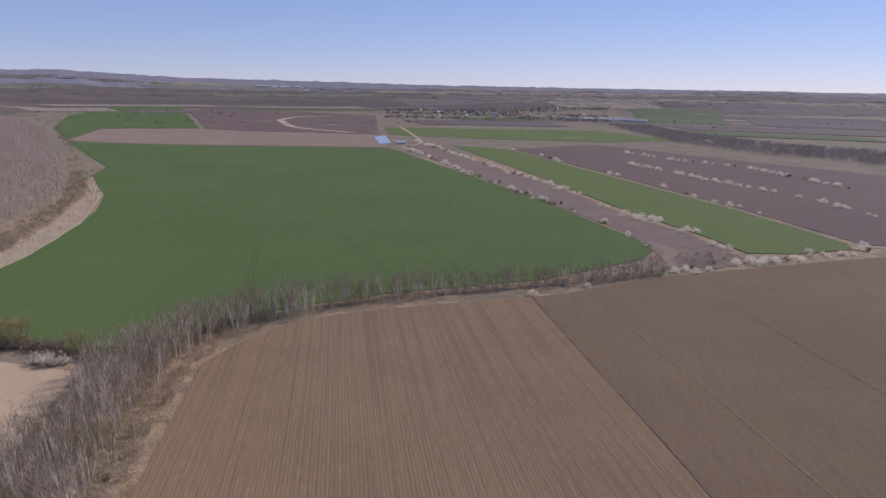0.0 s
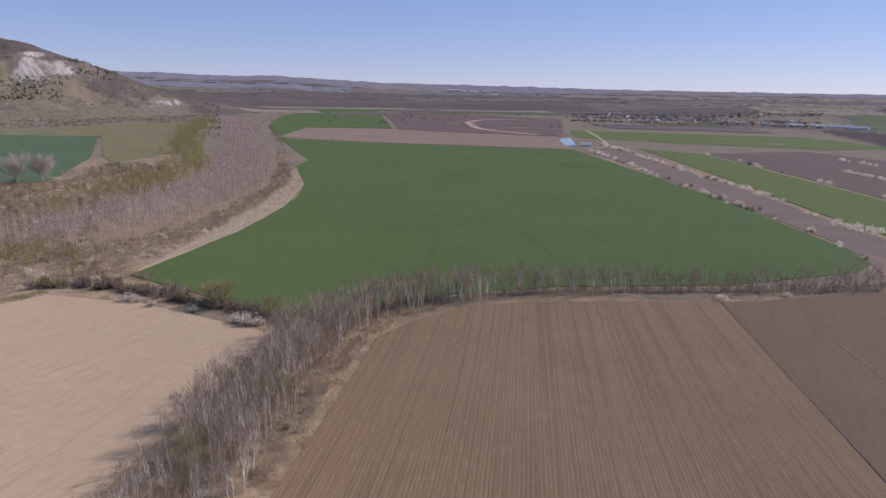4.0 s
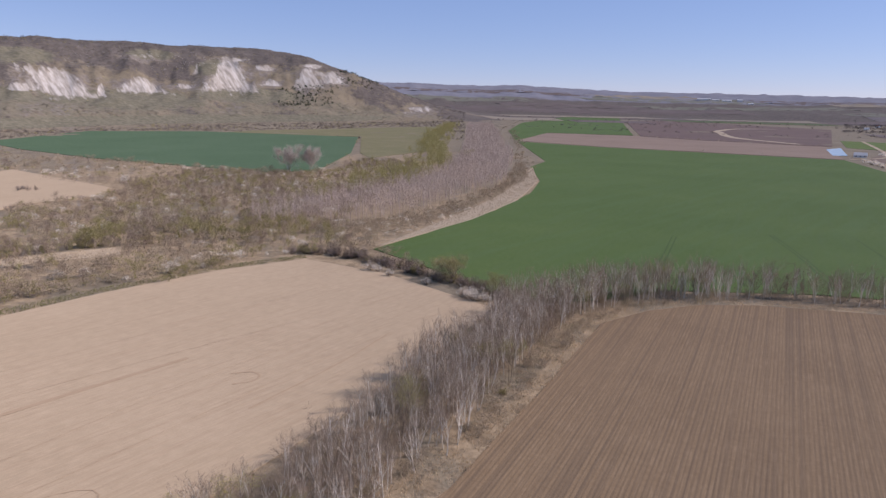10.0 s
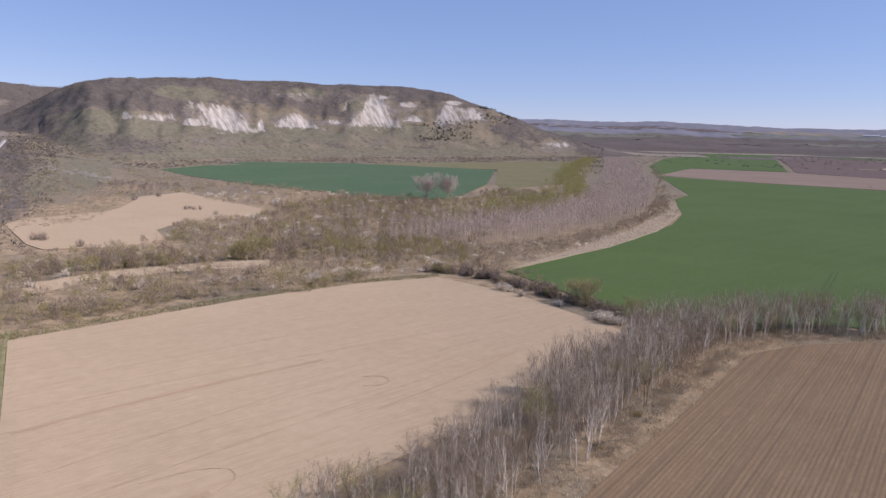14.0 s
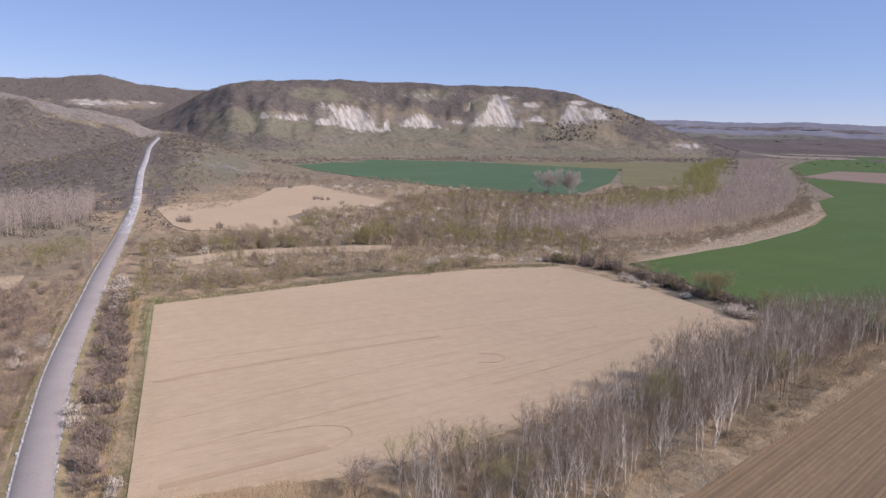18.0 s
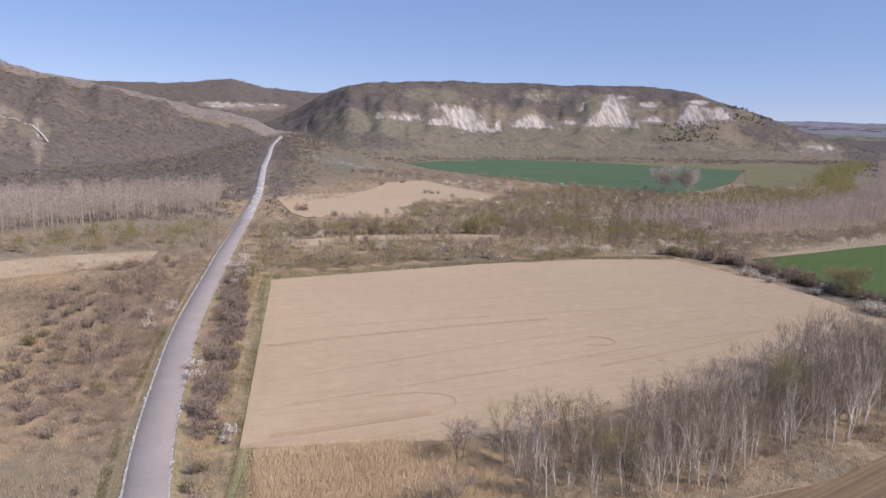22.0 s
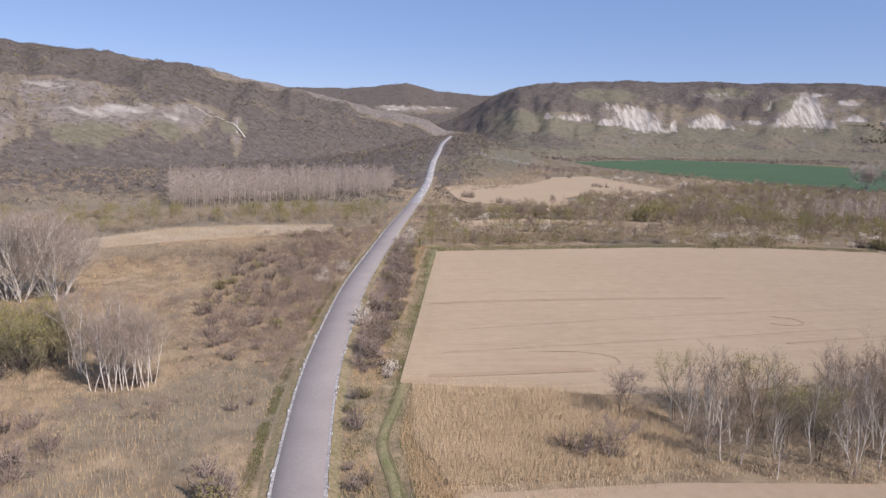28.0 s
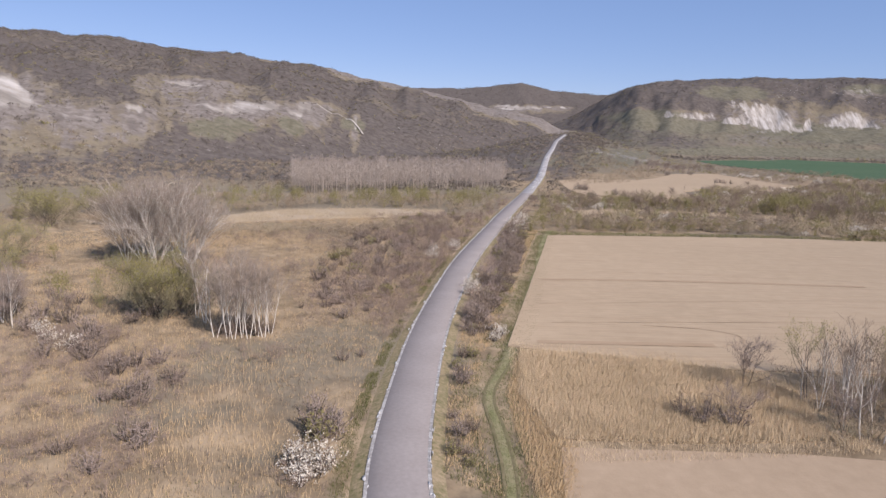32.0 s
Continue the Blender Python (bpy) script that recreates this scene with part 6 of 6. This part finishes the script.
for line, n, wid, blo in (([(-9, 1003), (68, 659), (111, 482), (128, 401), (132, 350)], 80, 3, .6), ([(9, 1141), (95, 745), (132, 574), (150, 449), (167, 395), (173, 345)], 80, 3, .75),
                          ([(150, 990), (212, 655), (243, 481), (253, 365)], 20, 2.0, .7), ([(258, 807), (293, 639), (318, 554), (323, 472), (322, 420)], 60, 1.5, .9),
                          ([(298, 963), (335, 847), (378, 786), (390, 680), (398, 590)], 40, 1.5, .85), ([(124, 306), (150, 318), (175, 326), (200, 333), (252, 354)], 30, 3.0, .8)):
    p = smooth_line(line, 2.0)
    w = np.hypot(p[:, 0], p[:, 1]) ** .6
    for i in rng.choice(len(p), n, p=w / w.sum()):
        x, y = p[i] + rng.normal(size=2) * wid
        k = "flowering_hedge" if rng.random() < blo else "grey_bush"
        plant(k, x, y, rng.uniform(.6, 1.25) * (1.0 + np.hypot(x, y) / 1300))
for x, y, s in ((156, 447, 1.7), (160, 440, 1.7), (164, 436, 1.6), (169, 402, 1.7), (173, 398, 1.5), (252, 357, 1.3), (170, 324, 1.7), (176, 322, 1.6), (182, 324, 1.5), (199, 328, 1.3), (51, 268, 1.2), (77, 280, 1.0), (134, 303, 1.2)):
    plant("flowering_hedge", x, y, s)
x, y = strew([(128, 320), (140, 345), (165, 340), (172, 326), (140, 312)], 90, rng)
stuff("corner_scrub", spread_copies(MID_BUSHES, x, y, land(x, y), rng.uniform(.4, .9, len(x)), rng), SCRUB, "brown scrub at the field corner", "scrub")
RIVER_WOOD = [(507, 1778), (470, 1400), (445, 1130), (487, 966), (536, 880), (562, 790), (640, 640), (720, 690), (690, 960), (600, 1130), (575, 1400), (590, 1700)]
x, y = strew(RIVER_WOOD, 2400, rng)
stuff("river_wood", spread_copies(FAR_BUSHES, x, y, land(x, y), rng.uniform(1.6, 4.2, len(x)), rng), material("river_wood_twigs", [(.31, .255, .23), (.40, .338, .305), (.48, .41, .375)], 40, 5, random_tone=-.4), "leafless wood along the river", "wood")


def far_trees(name, a0, a1, r0, r1, n, size, label, seed, cut):
    g = np.random.default_rng(seed)
    a, r = np.radians(g.uniform(a0, a1, n)), np.sqrt(g.uniform(r0 ** 2, r1 ** 2, n))
    x, y = -np.sin(a) * r, np.cos(a) * r
    ok = noise2(x / 240, y / 80, seed) > cut
    x, y = x[ok], y[ok]
    stuff(name, spread_copies(FAR_CLUMPS, x, y, land(x, y), g.uniform(.6, 1.4, len(x)) * size, g), SCRUB_FAR, label, "trees")


SCRUB_FAR = material("far_tree_twigs", [(.13, .11, .10), (.17, .145, .13), (.20, .175, .145)], 80, 8, random_tone=-.5)
far_trees("village_trees", -16, 2, 2050, 2950, 2600, 7.0, "bare trees among the village houses", 501, .45)
far_trees("plain_trees", -36, 28, 1650, 3300, 2600, 6.0, "scattered bare trees and hedges of the plain", 502, .60)
for line, n in (([(-500, 1070), (-340, 1017), (-180, 1010), (-30, 1004)], 10), ([(-420, 1420), (-263, 1342), (-69, 1308)], 26), ([(-548, 1080), (-728, 1424), (-958, 1980)], 60)):
    p = smooth_line(line, 4.0)
    q = p[rng.integers(0, len(p), n)] + rng.normal(size=(n, 2)) * 3
    stuff("boundary_bushes", spread_copies(FAR_BUSHES, q[:, 0], q[:, 1], land(q[:, 0], q[:, 1]), rng.uniform(.8, 2.0, n), rng), SCRUB, "small dark bushes along a field boundary", "scrub")


def house(x, y, length, width, height, turn, wall, roof, label, pitch=.45, category="house", windows=3):
    """A far house or barn: walls, pitched roof with eaves, windows along both sides and a door."""
    z = float(land(x, y)) - .3
    root = new("house" if category == "house" else "barn")
    root.matrix_basis = pose(x, y, z, 0, 0, turn)
    bm = bmesh.new()
    l, w, h = length / 2, width / 2, height
    rise_ = w * pitch * 2
    v = [bm.verts.new(c) for c in ((-l, -w, 0), (l, -w, 0), (l, w, 0), (-l, w, 0), (-l, -w, h), (l, -w, h), (l, w, h), (-l, w, h), (-l, 0, h + rise_), (l, 0, h + rise_))]
    for f in ((0, 1, 5, 4), (2, 3, 7, 6), (1, 2, 6, 9, 5), (3, 0, 4, 8, 7)):
        bm.faces.new([v[i] for i in f])
    part("wall", bm, wall, root)
    for sgn in (-1, 1):
        bm = bmesh.new()
        e = .5
        top, low = h + rise_ + .12, h - e * pitch * 2 + .12
        q = [(-l - e, 0, top), (l + e, 0, top), (l + e, sgn * (w + e), low), (-l - e, sgn * (w + e), low)]
        a = [bm.verts.new(c) for c in q]
        b = [bm.verts.new((c[0], c[1], c[2] + .18)) for c in q]
        for k in range(4):
            bm.faces.new((a[k], a[(k + 1) % 4], b[(k + 1) % 4], b[k]))
        bm.faces.new(a)
        bm.faces.new(b[::-1])
        bmesh.ops.recalc_face_normals(bm, faces=bm.faces[:])
        part("roof_slope", bm, roof, root)
    for sgn in (-1, 1):
        for k in range(windows):
            bm = bmesh.new()
            cx = -l + length * (k + .5) / windows
            bmesh.ops.create_cube(bm, size=1, matrix=Matrix.Translation((cx, sgn * w, h * .55)) @ Matrix.Diagonal((min(1.4, length / windows * .5), .12, h * .4, 1)))
            part("window", bm, DARK_OPENING, root)
    bm = bmesh.new()
    bmesh.ops.create_cube(bm, size=1, matrix=Matrix.Translation((l, 0, h * .4)) @ Matrix.Diagonal((.12, min(3.0, width * .3), h * .8, 1)))
    part("door", bm, DARK_OPENING, root)
    return tagged(root, label, category, "village houses" if category == "house" else "farm barns")


house(-14, 1072, 15, 7, 3.2, 4, WHITE_WALL, ROOF_GREY, "small white shed beside a pond", category="barn")
for x, y, l, t in ((540, 2100, 30, -10), (590, 2112, 26, -10), (622, 2050, 34, -32), (660, 1985, 40, -32), (585, 2050, 22, -10), (640, 2010, 26, -32)):
    house(x, y, l, 13, 5, t, WHITE_WALL, ROOF_GREY, "long white farm barn with pale roof", .3, "barn", 6)
for x, y, l, t in ((-835, 4080, 70, 12), (-775, 4090, 36, 12), (-715, 4080, 50, 8), (-650, 4100, 30, 8), (-570, 3940, 28, 8)):
    house(x, y, l, 14, 6, t, WHITE_WALL, ROOF_GREY, "distant long white building with pale roof", .3, "barn", 6)
g = np.random.default_rng(77)
for _ in range(64):
    a, r = radians(g.uniform(-14, 1)), g.uniform(2150, 2950)
    house(-math.sin(a) * r, math.cos(a) * r, g.uniform(9, 15), g.uniform(7, 9), g.uniform(3, 5.5), g.uniform(0, 180), WHITE_WALL, ROOF_RED if g.random() < .7 else ROOF_GREY, "small white village house with pitched roof")


# ---- pines and blossom on the hills ----
def hill_patch(name, a0, a1, z0, z1, n, shapes, size, mat, label, category, seed):
    """Clumps on a slope between two headings and two heights."""
    g = np.random.default_rng(seed)
    a, r = np.radians(g.uniform(a0, a1, n * 60)), g.uniform(600, 2600, n * 60)
    x, y = -np.sin(a) * r, np.cos(a) * r
    z = land(x, y)
    k = np.nonzero((z > z0) & (z < z1) & (noise2(x / 60, y / 60, seed) > .45))[0][:n]
    x, y, z = x[k], y[k], z[k]
    stuff(name, spread_copies(shapes, x, y, z - .2, g.uniform(.6, 1.4, len(x)) * size, g), mat, label, category)


DENSE = [clump_shape(600 + i, 60, 1.3, 1.2, .26) for i in range(4)]
hill_patch("pine_grove", 40.6, 45.0, 42, 104, 240, DENSE, 4.0, PINE, "dark green pines below the white cliff", "pines", 701)
hill_patch("crest_pines", 37.0, 40.4, 95, 160, 150, DENSE, 5, PINE, "dark pines along the falling crest", "pines", 702)
CHALK = material("chalk_path", [(.40, .36, .29), (.52, .48, .41)], 5, 1)
polar = lambda a, r: (-math.sin(radians(a)) * r, math.cos(radians(a)) * r)
ribbon("hill_path", [polar(*q) for q in ((95.2, 1030), (94.1, 1022), (93.4, 1024), (92.6, 1022), (92.0, 990), (91.5, 966))], (-1.3, 0, 1.3), (.5, .7, .5), CHALK, "chalky footpath down the western hill", "path", land)
hill_patch("hill_blossom", 47, 60, 135, 200, 150, FAR_CLUMPS, 4.5, DULL_BLOSSOM, "pale blossoming bushes on the upper slope", "scrub", 703)
hill_patch("lower_blossom", 80, 118, 8, 40, 60, FAR_CLUMPS, 3.0, DULL_BLOSSOM, "pale blossoming bushes at the foot of the western hill", "scrub", 704)
hill_patch("crest_trees", 84, 118, 150, 215, 160, FAR_CLUMPS, 3.6, PINE, "dark bushes along the western crest", "scrub", 705)
